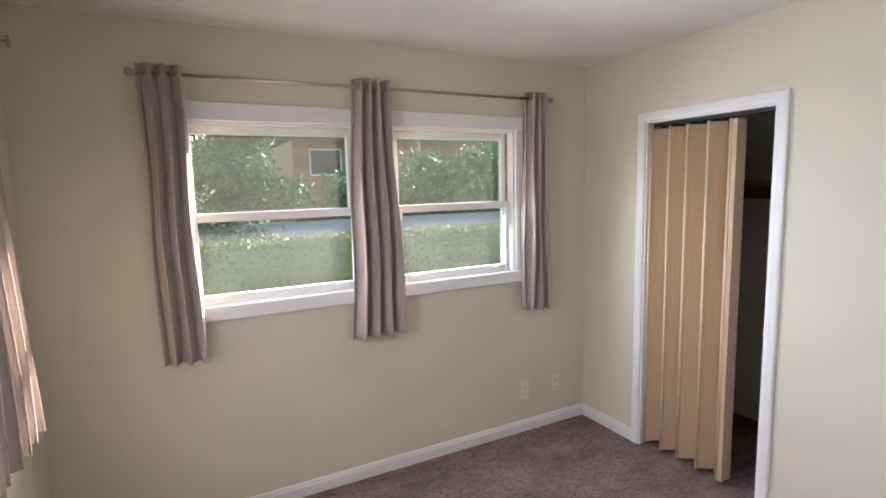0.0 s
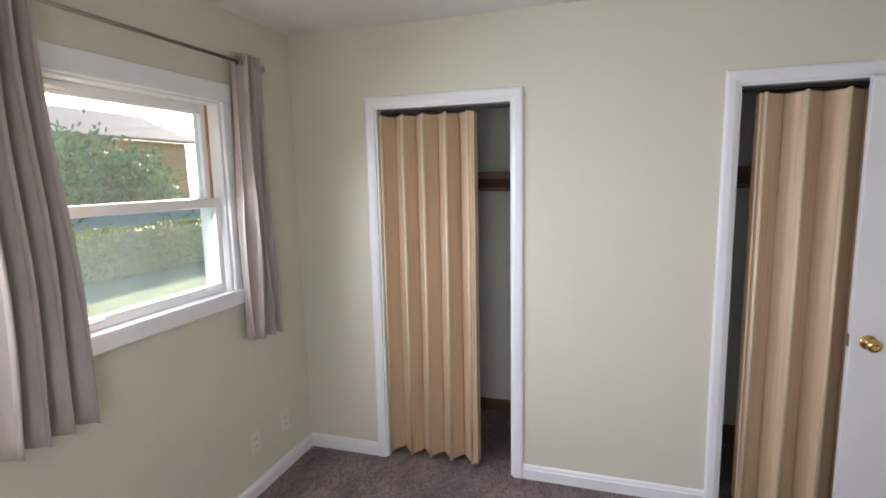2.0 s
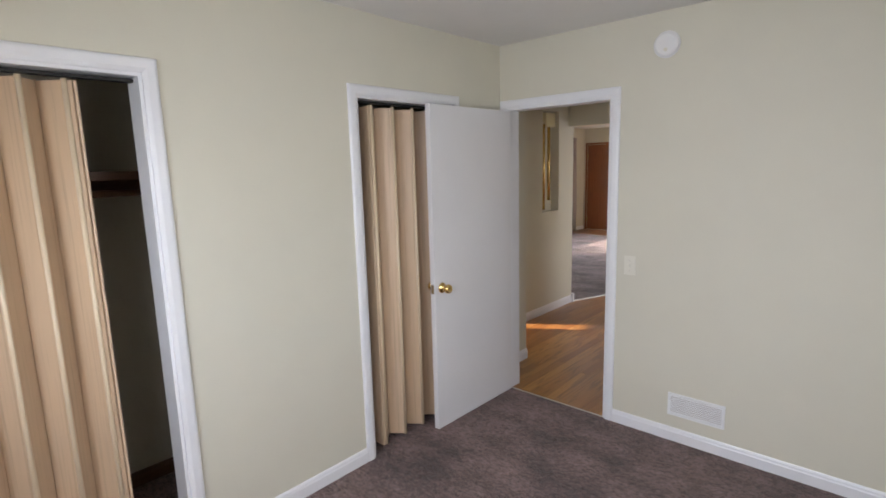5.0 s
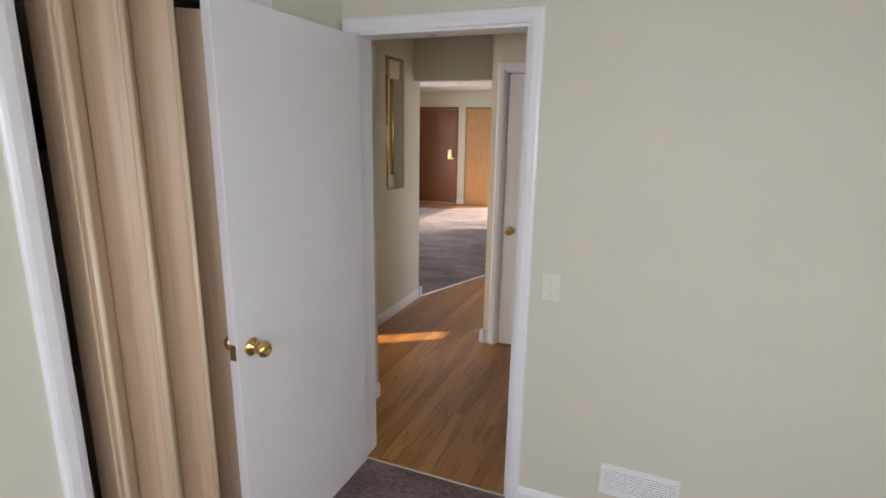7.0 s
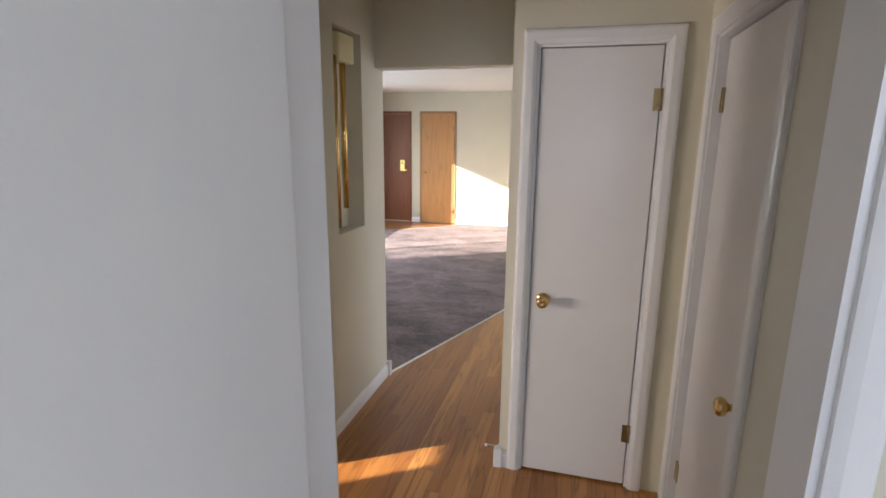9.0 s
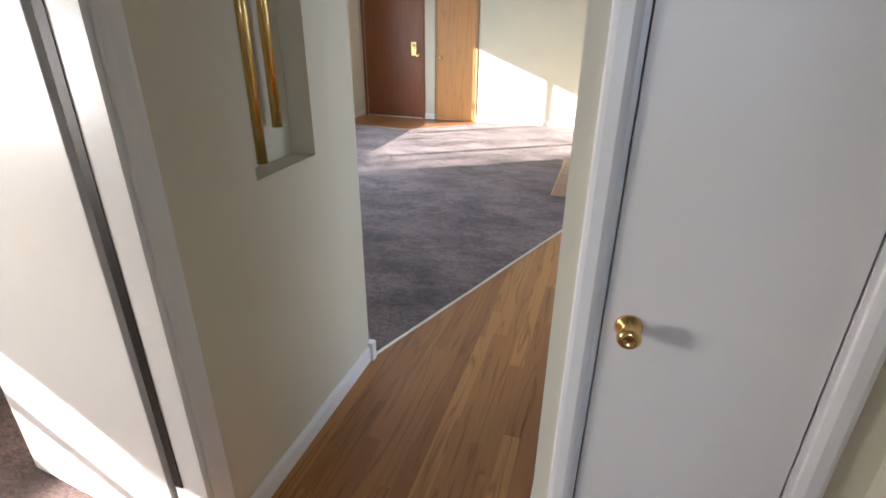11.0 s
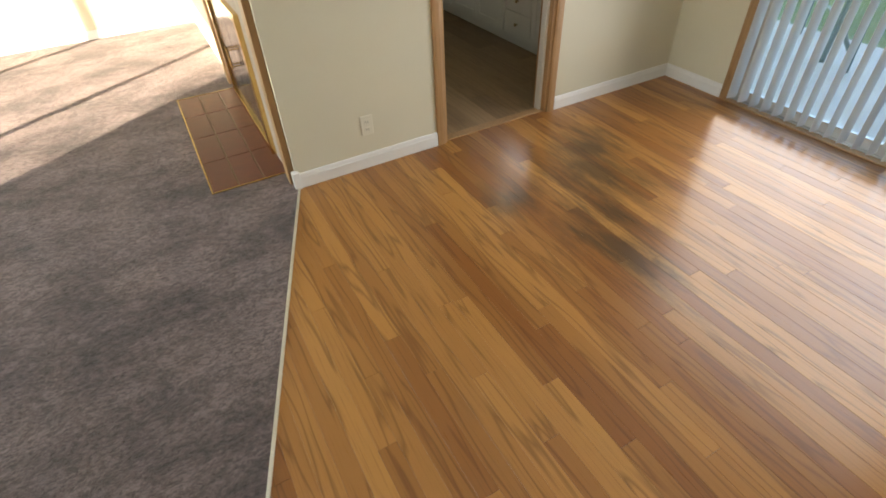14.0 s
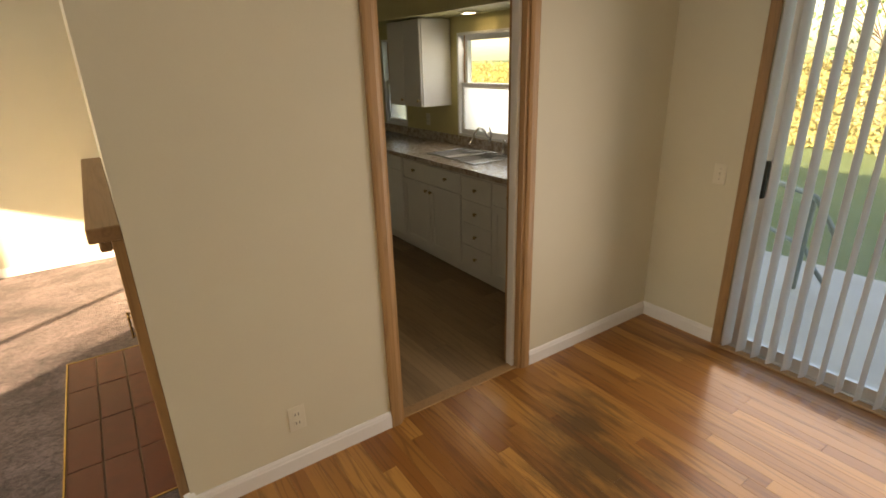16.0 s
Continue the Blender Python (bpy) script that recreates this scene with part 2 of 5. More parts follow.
def glass_mat(clear=(0.93, 0.96, 0.95, 1)):
    m, nt, b = mat("window glass")
    nt.nodes.remove(b)
    out = nt.nodes["Material Output"]
    tr = nt.nodes.new("ShaderNodeBsdfTransparent")
    tr.inputs[0].default_value = clear
    gl = nt.nodes.new("ShaderNodeBsdfGlossy")
    gl.inputs["Roughness"].default_value = 0.02
    lw = node(nt, "ShaderNodeLayerWeight", Blend=0.5)
    pw = node(nt, "ShaderNodeMath")
    pw.operation = 'POWER'
    pw.inputs[1].default_value = 5.0
    nt.links.new(lw.outputs["Facing"], pw.inputs[0])
    fr = node(nt, "ShaderNodeMath")
    fr.operation = 'MULTIPLY_ADD'
    fr.inputs[1].default_value, fr.inputs[2].default_value = 0.7, 0.025
    nt.links.new(pw.outputs[0], fr.inputs[0])
    mx = nt.nodes.new("ShaderNodeMixShader")
    for a, c in ((fr.outputs[0], mx.inputs[0]), (tr.outputs[0], mx.inputs[1]), (gl.outputs[0], mx.inputs[2]), (mx.outputs[0], out.inputs[0])):
        nt.links.new(a, c)
    return m


GLASS = glass_mat()


def veiled_glass_mat(clear, haze):
    """Glass with a haze put in that pales the view a little, as a fine insect screen and dust do."""
    m = glass_mat(clear)
    nt = m.node_tree
    out = nt.nodes["Material Output"]
    clear = out.inputs[0].links[0].from_socket
    df = nt.nodes.new("ShaderNodeBsdfTranslucent")
    df.inputs[0].default_value = (0.75, 0.8, 0.78, 1)
    dust = ramp(nt, noise_tex(nt, coords(nt, "World"), 3.0, 4), 0.2, 0.9)
    am = node(nt, "ShaderNodeMath")
    am.operation = 'MULTIPLY_ADD'
    am.inputs[1].default_value, am.inputs[2].default_value = haze, haze * 0.6
    nt.links.new(dust, am.inputs[0])
    mx = nt.nodes.new("ShaderNodeMixShader")
    nt.links.new(am.outputs[0], mx.inputs[0])
    nt.links.new(clear, mx.inputs[1])
    nt.links.new(df.outputs[0], mx.inputs[2])
    nt.links.new(mx.outputs[0], out.inputs[0])
    return m


SCREEN = veiled_glass_mat((0.74, 0.78, 0.77, 1), 0.012)
# patio door and upper sashes: haze added only to pale the bright view outdoors
PATIOGLASS = veiled_glass_mat((0.97, 0.98, 0.98, 1), 0.030)
VEILED = veiled_glass_mat((0.74, 0.79, 0.80, 1), 0.018)


def film_mat():
    """Frosted lower sash of the kitchen windows."""
    m, nt, b = mat("frosted film")
    b.inputs["Base Color"].default_value = (0.85, 0.88, 0.9, 1)
    b.inputs["Roughness"].default_value = 0.5
    b.inputs["Transmission Weight"].default_value = 0.9
    return m


FILM = film_mat()


def tile_mat():
    m, nt, b = mat("terracotta tile")
    info = nt.nodes.new("ShaderNodeObjectInfo")
    v = coords(nt, "World")
    n1 = noise_tex(nt, v, 18, 5)
    base = mixcol(nt, info.outputs["Random"], (0.13, 0.042, 0.025), (0.175, 0.058, 0.034))
    nt.links.new(mixcol(nt, ramp(nt, n1, 0.35, 0.8), base, (0.12, 0.045, 0.03)), b.inputs["Base Color"])
    b.inputs["Roughness"].default_value = 0.32
    bump(nt, b, n1, 0.3, 0.002)
    return m


TILE = tile_mat()
GROUT = plain("grout", (0.22, 0.16, 0.12), 0.9, relief=0.002)


def counter_mat():
    m, nt, b = mat("speckled laminate")
    v = coords(nt, "World")
    n1, n2 = noise_tex(nt, v, 28, 6, 0.75), noise_tex(nt, v, 160, 2)
    c = mixcol(nt, ramp(nt, n1, 0.4, 0.62), (0.30, 0.22, 0.15), (0.62, 0.57, 0.50))
    nt.links.new(mixcol(nt, ramp(nt, n2, 0.6, 0.7), c, (0.16, 0.11, 0.08)), b.inputs["Base Color"])
    b.inputs["Roughness"].default_value = 0.22
    return m


COUNTER = counter_mat()


def leaf_mat(name, lo, hi):
    m, nt, b = mat(name)
    g = nt.nodes.new("ShaderNodeNewGeometry")
    nt.links.new(mixcol(nt, g.outputs["Random Per Island"], lo, hi), b.inputs["Base Color"])
    b.inputs["Roughness"].default_value = 0.5
    b.inputs["Subsurface Weight"].default_value = 0.0
    return m


LEAF_CON = leaf_mat("conifer needles", (0.07, 0.15, 0.05), (0.19, 0.31, 0.13))
LEAF_RHO = leaf_mat("broad leaves", (0.07, 0.16, 0.05), (0.24, 0.38, 0.14))
LEAF_HEDGE = leaf_mat("hedge leaves", (0.15, 0.21, 0.045), (0.46, 0.45, 0.09))
LEAF_YEL = leaf_mat("autumn hedge leaves", (0.20, 0.19, 0.08), (0.37, 0.34, 0.14))
BARK = plain("bark", (0.09, 0.06, 0.04), 0.9, vary=0.25, scale=12, relief=0.01)


def grass_mat():
    m, nt, b = mat("lawn")
    v = coords(nt, "World")
    n1, n2 = noise_tex(nt, v, 0.8, 5), noise_tex(nt, v, 45, 4, 0.8)
    c = mixcol(nt, ramp(nt, n1, 0.3, 0.7), (0.15, 0.23, 0.09), (0.21, 0.29, 0.13))
    nt.links.new(mixcol(nt, ramp(nt, n2, 0.35, 0.8), c, (0.055, 0.11, 0.03)), b.inputs["Base Color"])
    b.inputs["Roughness"].default_value = 0.9
    bump(nt, b, n2, 1.0, 0.03)
    return m


LAWN = grass_mat()
ROOFING = plain("brown roof shingle", (0.11, 0.085, 0.075), 0.9, vary=0.2, scale=4, grain=25, relief=0.01)
HOUSEROOF = plain("pale brown roof shingle", (0.24, 0.19, 0.17), 0.9, vary=0.15, scale=4, grain=25, relief=0.01)
STUCCO = plain("pale grey stucco", (0.45, 0.45, 0.44), 0.9, vary=0.08)


# ---- building blocks ----
def box(bm, x0, y0, z0, x1, y1, z1, m=None):
    vs = [bm.verts.new(Vector((x, y, z)) if m is None else m @ Vector((x, y, z))) for x in (x0, x1) for y in (y0, y1) for z in (z0, z1)]
    for f in ((0, 1, 3, 2), (4, 6, 7, 5), (0, 4, 5, 1), (2, 3, 7, 6), (0, 2, 6, 4), (1, 5, 7, 3)):
        bm.faces.new([vs[i] for i in f])
    return bm


def soft(bm, w, seg=2):
    bmesh.ops.remove_doubles(bm, verts=bm.verts, dist=1e-6)
    bmesh.ops.bevel(bm, geom=list(bm.edges), offset=w, segments=seg, profile=0.5, affect='EDGES', clamp_overlap=True)
    return bm


def bbox(x0, y0, z0, x1, y1, z1, bev=0.003, seg=2):
    bm = bmesh.new()
    box(bm, min(x0, x1), min(y0, y1), min(z0, z1), max(x0, x1), max(y0, y1), max(z0, z1))
    return soft(bm, bev, seg) if bev else bm


def cyl(r, a, b, n=16, r2=None, bm=None):
    """A rod or cone from a to b."""
    bm = bm or bmesh.new()
    a, b = Vector(a), Vector(b)
    m = Matrix.Translation((a + b) / 2) @ (b - a).to_track_quat('Z', 'Y').to_matrix().to_4x4()
    bmesh.ops.create_cone(bm, cap_ends=True, segments=n, radius1=r, radius2=r if r2 is None else r2, depth=(b - a).length, matrix=m)
    return bm


def lathe(profile, n=24, m=None):
    """A turned shape about z from (radius, height) pairs."""
    bm = bmesh.new()
    rings = []
    for r, z in profile:
        rings.append([bm.verts.new((r * math.cos(i * math.tau / n), r * math.sin(i * math.tau / n), z)) for i in range(n)])
    for a, b in zip(rings, rings[1:]):
        for i in range(n):
            bm.faces.new((a[i], a[(i + 1) % n], b[(i + 1) % n], b[i]))
    for ring in (rings[0], rings[-1]):
        if (ring[0].co - ring[n // 2].co).length > 1e-4:
            bm.faces.new(ring)
    bmesh.ops.remove_doubles(bm, verts=bm.verts, dist=1e-6)
    bmesh.ops.recalc_face_normals(bm, faces=bm.faces)
    if m is not None:
        bm.transform(m)
    return bm


def mesh_of(name, bm, material, smooth=False):
    bmesh.ops.recalc_face_normals(bm, faces=bm.faces)
    me = bpy.data.meshes.new(name)
    bm.to_mesh(me)
    bm.free()
    me.materials.append(material)
    if smooth:
        for p in me.polygons:
            p.use_smooth = True
    return me


def part(name, bm, material, parent, label="", smooth=False):
    ob = new(name, mesh_of(name, bm, material, smooth))
    ob.parent = parent
    if label:
        ob["label"] = label
    return ob


def single(name, bm, material, label, category, kind="", group="", smooth=False):
    return tagged(new(name, mesh_of(name, bm, material, smooth)), label, category, group, kind)


def thing(name, label, category, at=(0, 0, 0), group="", kind=""):
    ob = new(name)
    ob.matrix_world = pose(*at)
    return tagged(ob, label, category, group, kind)


def wall_bm(axis, p0, p1, a0, a1, z0, z1, holes=()):
    """A wall slab of thickness p0..p1 running a0..a1 along axis, with holes (a, b, za, zb) through it."""
    bm = bmesh.new()

    def put(a, b, za, zb):
        if b - a > 1e-4 and zb - za > 1e-4:
            if axis == "x":
                box(bm, a, p0, za, b, p1, zb)
            else:
                box(bm, p0, a, za, p1, b, zb)
    at = a0
    for a, b, za, zb in sorted(holes):
        put(at, a, z0, z1)
        put(a, b, z0, za)
        put(a, b, zb, z1)
        at = b
    put(at, a1, z0, z1)
    return bm


CEIL_Z = 2.45


def wall(name, axis, p0, p1, a0, a1, holes=(), z0=-0.02, z1=CEIL_Z, material=None, label="cream painted plaster wall"):
    return single(name, wall_bm(axis, p0, p1, a0, a1, z0, z1, holes), material or WALL, label, "wall", "structure")


def slab(name, poly, z0, z1, material, label, category):
    bm = bmesh.new()
    lo = [bm.verts.new((x, y, z0)) for x, y in poly]
    hi = [bm.verts.new((x, y, z1)) for x, y in poly]
    bm.faces.new(hi)
    bm.faces.new(lo[::-1])
    for i in range(len(poly)):
        j = (i + 1) % len(poly)
        bm.faces.new((lo[i], lo[j], hi[j], hi[i]))
    return single(name, bm, material, label, category, "structure")


def baseboard(axis, p, a0, a1, side, h=0.088, d=0.014, material=None, label="white painted wooden baseboard along the wall"):
    """A skirting board with a stepped, rounded top along a wall face at p; side: +1 when the room lies at greater coordinates."""
    prof = [(0, 0), (d, 0), (d, h * 0.72), (d * 0.8, h * 0.78), (d * 0.72, h * 0.9), (d * 0.4, h), (0, h)]
    bm = bmesh.new()
    rings = []
    for a in (a0, a1):
        rings.append([bm.verts.new((a, p + side * o, z) if axis == "x" else (p + side * o, a, z)) for o, z in prof])
    n = len(prof)
    for i in range(n):
        j = (i + 1) % n
        bm.faces.new((rings[0][i], rings[0][j], rings[1][j], rings[1][i]))
    bm.faces.new(rings[0])
    bm.faces.new(rings[1][::-1])
    return single("baseboard", bm, material or TRIM, label, "baseboard", "structure")


def casing(axis, p, side, a0, a1, z1, z0=0.0, w=0.060, d=0.017, material=None, bottom=False, label="white painted door casing"):
    """Mitred trim round an opening a0..a1, up to z1, on a wall face at p."""
    bm = bmesh.new()
    prof = [(0, 0), (0, d * 0.62), (w * 0.12, d * 0.8), (w * 0.3, d), (w * 0.75, d), (w * 0.92, d * 0.85), (w, d * 0.55), (w, 0)]

    def pt(a, z, o):
        return (a, p + side * o, z) if axis == "x" else (p + side * o, a, z)
    if bottom:
        path = [(a0, z0, -1, -1), (a0, z1, -1, 1), (a1, z1, 1, 1), (a1, z0, 1, -1)]
    else:
        path = [(a0, z0, -1, 0), (a0, z1, -1, 1), (a1, z1, 1, 1), (a1, z0, 1, 0)]
    rings = [[bm.verts.new(pt(a + da * u, z + dz * u, o)) for u, o in prof] for a, z, da, dz in path]
    pairs = list(zip(rings, rings[1:])) + ([(rings[-1], rings[0])] if bottom else [])
    n = len(prof)
    for r, s in pairs:
        for i in range(n):
            j = (i + 1) % n
            bm.faces.new((r[i], r[j], s[j], s[i]))
    if not bottom:
        bm.faces.new(rings[0])
        bm.faces.new(rings[-1][::-1])
    return single("trim", bm, material or TRIM, label, "trim", "structure")


def lining(axis, p0, p1, a0, a1, z1, t=0.014, z0=0.0, material=None, bottom=False, label="painted jamb lining of an opening"):
    """Boards that line an opening through a wall p0..p1."""
    bm = bmesh.new()
    for a, b, za, zb in ((a0, a0 + t, z0, z1 - t), (a1 - t, a1, z0, z1 - t), (a0, a1, z1 - t, z1)) + (((a0 + t, a1 - t, z0, z0 + t),) if bottom else ()):
        if axis == "x":
            box(bm, a, p0, za, b, p1, zb)
        else:
            box(bm, p0, a, za, p1, b, zb)
    return single("trim", bm, material or TRIM, label, "trim", "structure")

# ---- the house ----
WX, EX, NY = -0.08, 3.025, 3.53
W1, W2 = (0.53, 1.43), (1.60, 2.445)
SILL, HEAD = 1.105, 2.025
WW = (1.45, 2.35)
C1, C2 = (2.263, 3.017), (0.505, 1.261)
CB = 3.80
DR = (2.215, 2.965)
HX, HY, LX, FY = 3.775, -2.455, 6.87, -8.80
STUB = (3.20, -0.59)
LNY, LCX, HWX, DNY = -1.66, 2.85, 2.08, -2.40
LW, LSILL, LHEAD = (-7.50, -4.30), 0.50, 2.03
EDO = (-1.37, -0.73)
LDO = (2.225, 2.745)
WDO = (-1.50, -0.76)
D1, D2 = (5.77, 6.78), (4.885, 5.51)
FPX, KY = 2.775, -5.16
KDO = (1.055, 1.835)
DX, KX = -0.07, -0.07
SLD = (-4.62, -2.70)
KW1, KW2 = (-7.29, -6.35), (-8.72, -8.22)
KWZ = (0.99, 1.88)
ERW, ERZ = (-0.20, 1.00), (0.90, 1.60)
NICHE = (-2.13, -1.79, 1.13, 2.205)

wall("wall_north", "x", NY, NY + 0.15, WX - 0.15, CB + 0.12, [(W1[0], W1[1], SILL, HEAD), (W2[0], W2[1], SILL, HEAD)])
wall("wall_west", "y", WX - 0.15, WX, -0.12, NY, [(WW[0], WW[1], SILL, HEAD)])
wall("wall_closet", "y", EX, EX + 0.12, 0.0, NY, [(C1[0], C1[1], -0.02, 2.03), (C2[0], C2[1], -0.02, 2.03)])
wall("wall_bedroom_south", "x", -0.12, 0.0, WX - 0.15, STUB[0], [(DR[0], DR[1], -0.02, 2.03)])
wall("wall_closet_back", "y", CB, CB + 0.12, 0.0, NY, label="dim painted closet back wall")
wall("wall_closet_divider", "x", 1.70, 1.80, EX + 0.12, CB, label="painted partition between two closets")
wall("wall_hall_stub", "x", STUB[1], 0.0, STUB[0], HX + 0.12)
wall("wall_hall_east", "y", HX, HX + 0.12, HY, STUB[1], [(EDO[0], EDO[1], -0.02, 2.03), NICHE])
single("niche_back", bbox(HX + 0.095, NICHE[0], NICHE[2], HX + 0.118, NICHE[1], NICHE[3], 0), WALL, "painted back of a wall niche", "wall", "structure")
wall("wall_hall_west", "y", HWX - 0.12, HWX, LNY, -0.12, [(WDO[0], WDO[1], -0.02, 2.03)])
wall("wall_linen_north", "x", LNY - 0.10, LNY, HWX - 0.12, LCX, [(LDO[0], LDO[1], -0.02, 2.045)])
wall("wall_linen_east", "y", LCX - 0.10, LCX, DNY, LNY - 0.10)
wall("wall_dining_north", "x", DNY, DNY + 0.10, DX - 0.15, LCX - 0.10)
wall("wall_header", "x", HY, HY + 0.12, LCX, HX, z0=2.055, label="cream painted header above the hall opening")
wall("wall_living_north", "x", HY, HY + 0.12, HX + 0.12, LX + 0.15)
wall("wall_living_east", "y", LX, LX + 0.15, FY, HY, [(LW[0], LW[1], LSILL, LHEAD)])
wall("wall_front", "x", FY - 0.15, FY, DX - 0.15, LX + 0.15)
wall("wall_fireplace", "y", FPX - 0.12, FPX, FY, KY - 0.12)
wall("wall_kitchen_north", "x", KY - 0.12, KY, DX - 0.15, FPX, [(KDO[0], KDO[1], -0.02, 2.06)])
wall("wall_dining_west", "y", DX - 0.15, DX, KY, DNY, [(SLD[0], SLD[1], -0.02, 2.04)])
wall("wall_kitchen_west", "y", KX - 0.15, KX, FY, KY - 0.12, [(KW1[0], KW1[1], *KWZ), (KW2[0], KW2[1], *KWZ)], material=KITWALL, label="yellow painted kitchen wall")
wall("wall_east_room", "y", LX, LX + 0.15, HY + 0.12, 2.20, [(ERW[0], ERW[1], *ERZ)])
wall("wall_east_room_north", "x", 2.05, 2.20, CB + 0.12, LX)
wall("wall_side_room", "y", DX - 0.15, DX, DNY, -0.12)

slab("floor_bedroom", [(WX, 0.0), (CB, 0.0), (CB, NY), (WX, NY)], -0.03, 0.008, CARPET, "mauve brown cut-pile bedroom carpet", "carpet")
slab("floor_east_room", [(HX + 0.06, HY + 0.12), (LX, HY + 0.12), (LX, 2.05), (HX + 0.06, 2.05)], -0.03, 0.008, CARPET, "mauve brown cut-pile carpet", "carpet")
slab("floor_living", [(HX, HY), (LX, HY), (LX, -7.90), (5.70, -7.80), (4.80, -8.55), (4.75, FY), (FPX, FY), (FPX, KY)], -0.03, 0.009, CARPET_L, "mauve grey cut-pile living room carpet", "carpet")
SUBFLOOR = plain("subfloor", (0.05, 0.025, 0.01), 0.8)
slab("floor", [(DX, KY - 0.06), (HX + 0.06, KY - 0.06), (HX + 0.06, 0.0), (DX, 0.0)], -0.06, -0.014, SUBFLOOR, "strip oak floor in warm honey tones", "floor")
slab("floor_entry", [(4.75, FY), (LX, FY), (LX, -7.90), (5.70, -7.80), (4.80, -8.55)], -0.04, -0.002, ENTRYOAK, "reddish oak entry floor", "floor")
slab("floor_kitchen", [(KX, FY), (FPX - 0.06, FY), (FPX - 0.06, KY - 0.06), (KX, KY - 0.06)], -0.05, -0.003, KITFLOOR, "brown grey vinyl plank kitchen floor", "floor")
slab("ceiling", [(-0.30, NY + 0.15), (LX + 0.15, NY + 0.15), (LX + 0.15, FY - 0.15), (-0.30, FY - 0.15)], CEIL_Z, CEIL_Z + 0.12, CEIL, "white painted plaster ceiling", "ceiling")
slab("roof", [(-0.9, NY + 0.7), (LX + 0.75, NY + 0.7), (LX + 0.75, FY - 0.8), (-0.9, FY - 0.8)], CEIL_Z + 0.13, CEIL_Z + 0.26, ROOFING, "brown shingle roof with wide eaves", "roof")

# baseboards
for axis, p, a0, a1, side in (
        ("x", NY, WX, EX, -1), ("y", WX, 0, NY - 0.014, 1), ("y", EX, C1[1] + 0.055, NY - 0.014, -1), ("y", EX, C2[1] + 0.055, C1[0] - 0.055, -1), ("y", EX, 0.0, C2[0] - 0.055, -1),
        ("x", 0, WX + 0.014, DR[0] - 0.055, 1), ("y", STUB[0], STUB[1], -0.137, -1), ("y", HX, HY, EDO[0] - 0.07, -1), ("y", HWX, WDO[1] + 0.07, -0.137, 1),
        ("x", LNY, LDO[1] + 0.06, LCX + 0.014, 1), ("y", LCX, DNY, LNY, 1), ("x", DNY, DX, LCX + 0.014, -1), ("x", HY, HX - 0.014, LX, -1),
        ("y", LX, -7.40, HY - 0.014, -1), ("y", LX, FY, -7.76, -1), ("x", FY, D2[1] + 0.045, D1[0] - 0.045, 1), ("x", FY, FPX, D2[0] - 0.045, 1),
        ("x", KY, KDO[1] + 0.058, FPX + 0.014, 1), ("x", KY, DX + 0.014, KDO[0] - 0.058, 1), ("y", DX, KY, SLD[0] - 0.055, 1), ("y", DX, SLD[1] + 0.055, DNY - 0.014, 1),
        ):
    baseboard(axis, p, a0, a1, side)
for a0, a1 in ((0.0, 1.70), (1.80, NY)):
    baseboard("y", CB, a0, a1, -1, material=BROWNWOOD, label="dark brown wooden baseboard in the closet")
# small corner blocks where the boards turn
for x, y in ((HX - 0.012, HY - 0.004), (LCX + 0.004, DNY - 0.006), (LCX + 0.002, LNY + 0.004), (FPX + 0.002, KY + 0.004)):
    single("trim", bbox(x - 0.018, y - 0.018, 0.0, x + 0.022, y + 0.022, 0.105, 0.005), TRIM, "white painted baseboard corner block", "trim", "structure")

# door and closet casings
casing("y", EX, -1, C1[0], C1[1], 2.03, w=0.055)
casing("y", EX, -1, C2[0], C2[1], 2.03, w=0.055)
lining("y", EX, EX + 0.12, C1[0] - 0.002, C1[1] + 0.002, 2.032)
lining("y", EX, EX + 0.12, C2[0] - 0.002, C2[1] + 0.002, 2.032)
casing("x", 0, 1, DR[0], DR[1], 2.03, w=0.055)
casing("x", -0.12, -1, DR[0], DR[1], 2.03)
lining("x", -0.12, 0.0, DR[0] - 0.002, DR[1] + 0.002, 2.032)
casing("y", HX, -1, EDO[0], EDO[1], 2.03, w=0.07)
lining("y", HX, HX + 0.12, EDO[0] - 0.002, EDO[1] + 0.002, 2.032, t=0.02)
casing("x", LNY, 1, LDO[0], LDO[1], 2.045, w=0.060, d=0.02)
lining("x", LNY - 0.10, LNY, LDO[0] - 0.002, LDO[1] + 0.002, 2.047)
casing("y", HWX, 1, WDO[0], WDO[1], 2.03, w=0.07)
lining("y", HWX - 0.12, HWX, WDO[0] - 0.002, WDO[1] + 0.002, 2.032)
casing("x", KY, 1, KDO[0], KDO[1], 2.06, w=0.058, material=CASEWOOD, label="varnished fir door casing")
lining("x", KY - 0.12, KY, KDO[0] - 0.002, KDO[1] + 0.002, 2.062, t=0.018, material=CASEWOOD, label="varnished fir jamb lining")
single("trim", bbox(KDO[0] + 0.017, KY - 0.085, 0.0, KDO[0] + 0.034, KY - 0.035, 2.04, 0.002), TRIM, "white edge of a pocket door in its slot", "trim", "structure")
single("threshold", bbox(KDO[0], KY - 0.075, -0.003, KDO[1], KY - 0.012, 0.006, 0.003), CASEWOOD, "pale wooden threshold strip in the kitchen doorway", "threshold", "structure")
casing("y", DX, 1, SLD[0], SLD[1], 2.04, w=0.055, material=CASEWOOD, label="varnished fir casing of the patio door")
for d in (D1, D2):
    casing("x", FY, 1, d[0], d[1], 2.065, w=0.045, material=CASEWOOD if d is D2 else REDDOOR, label="stained wooden door casing")


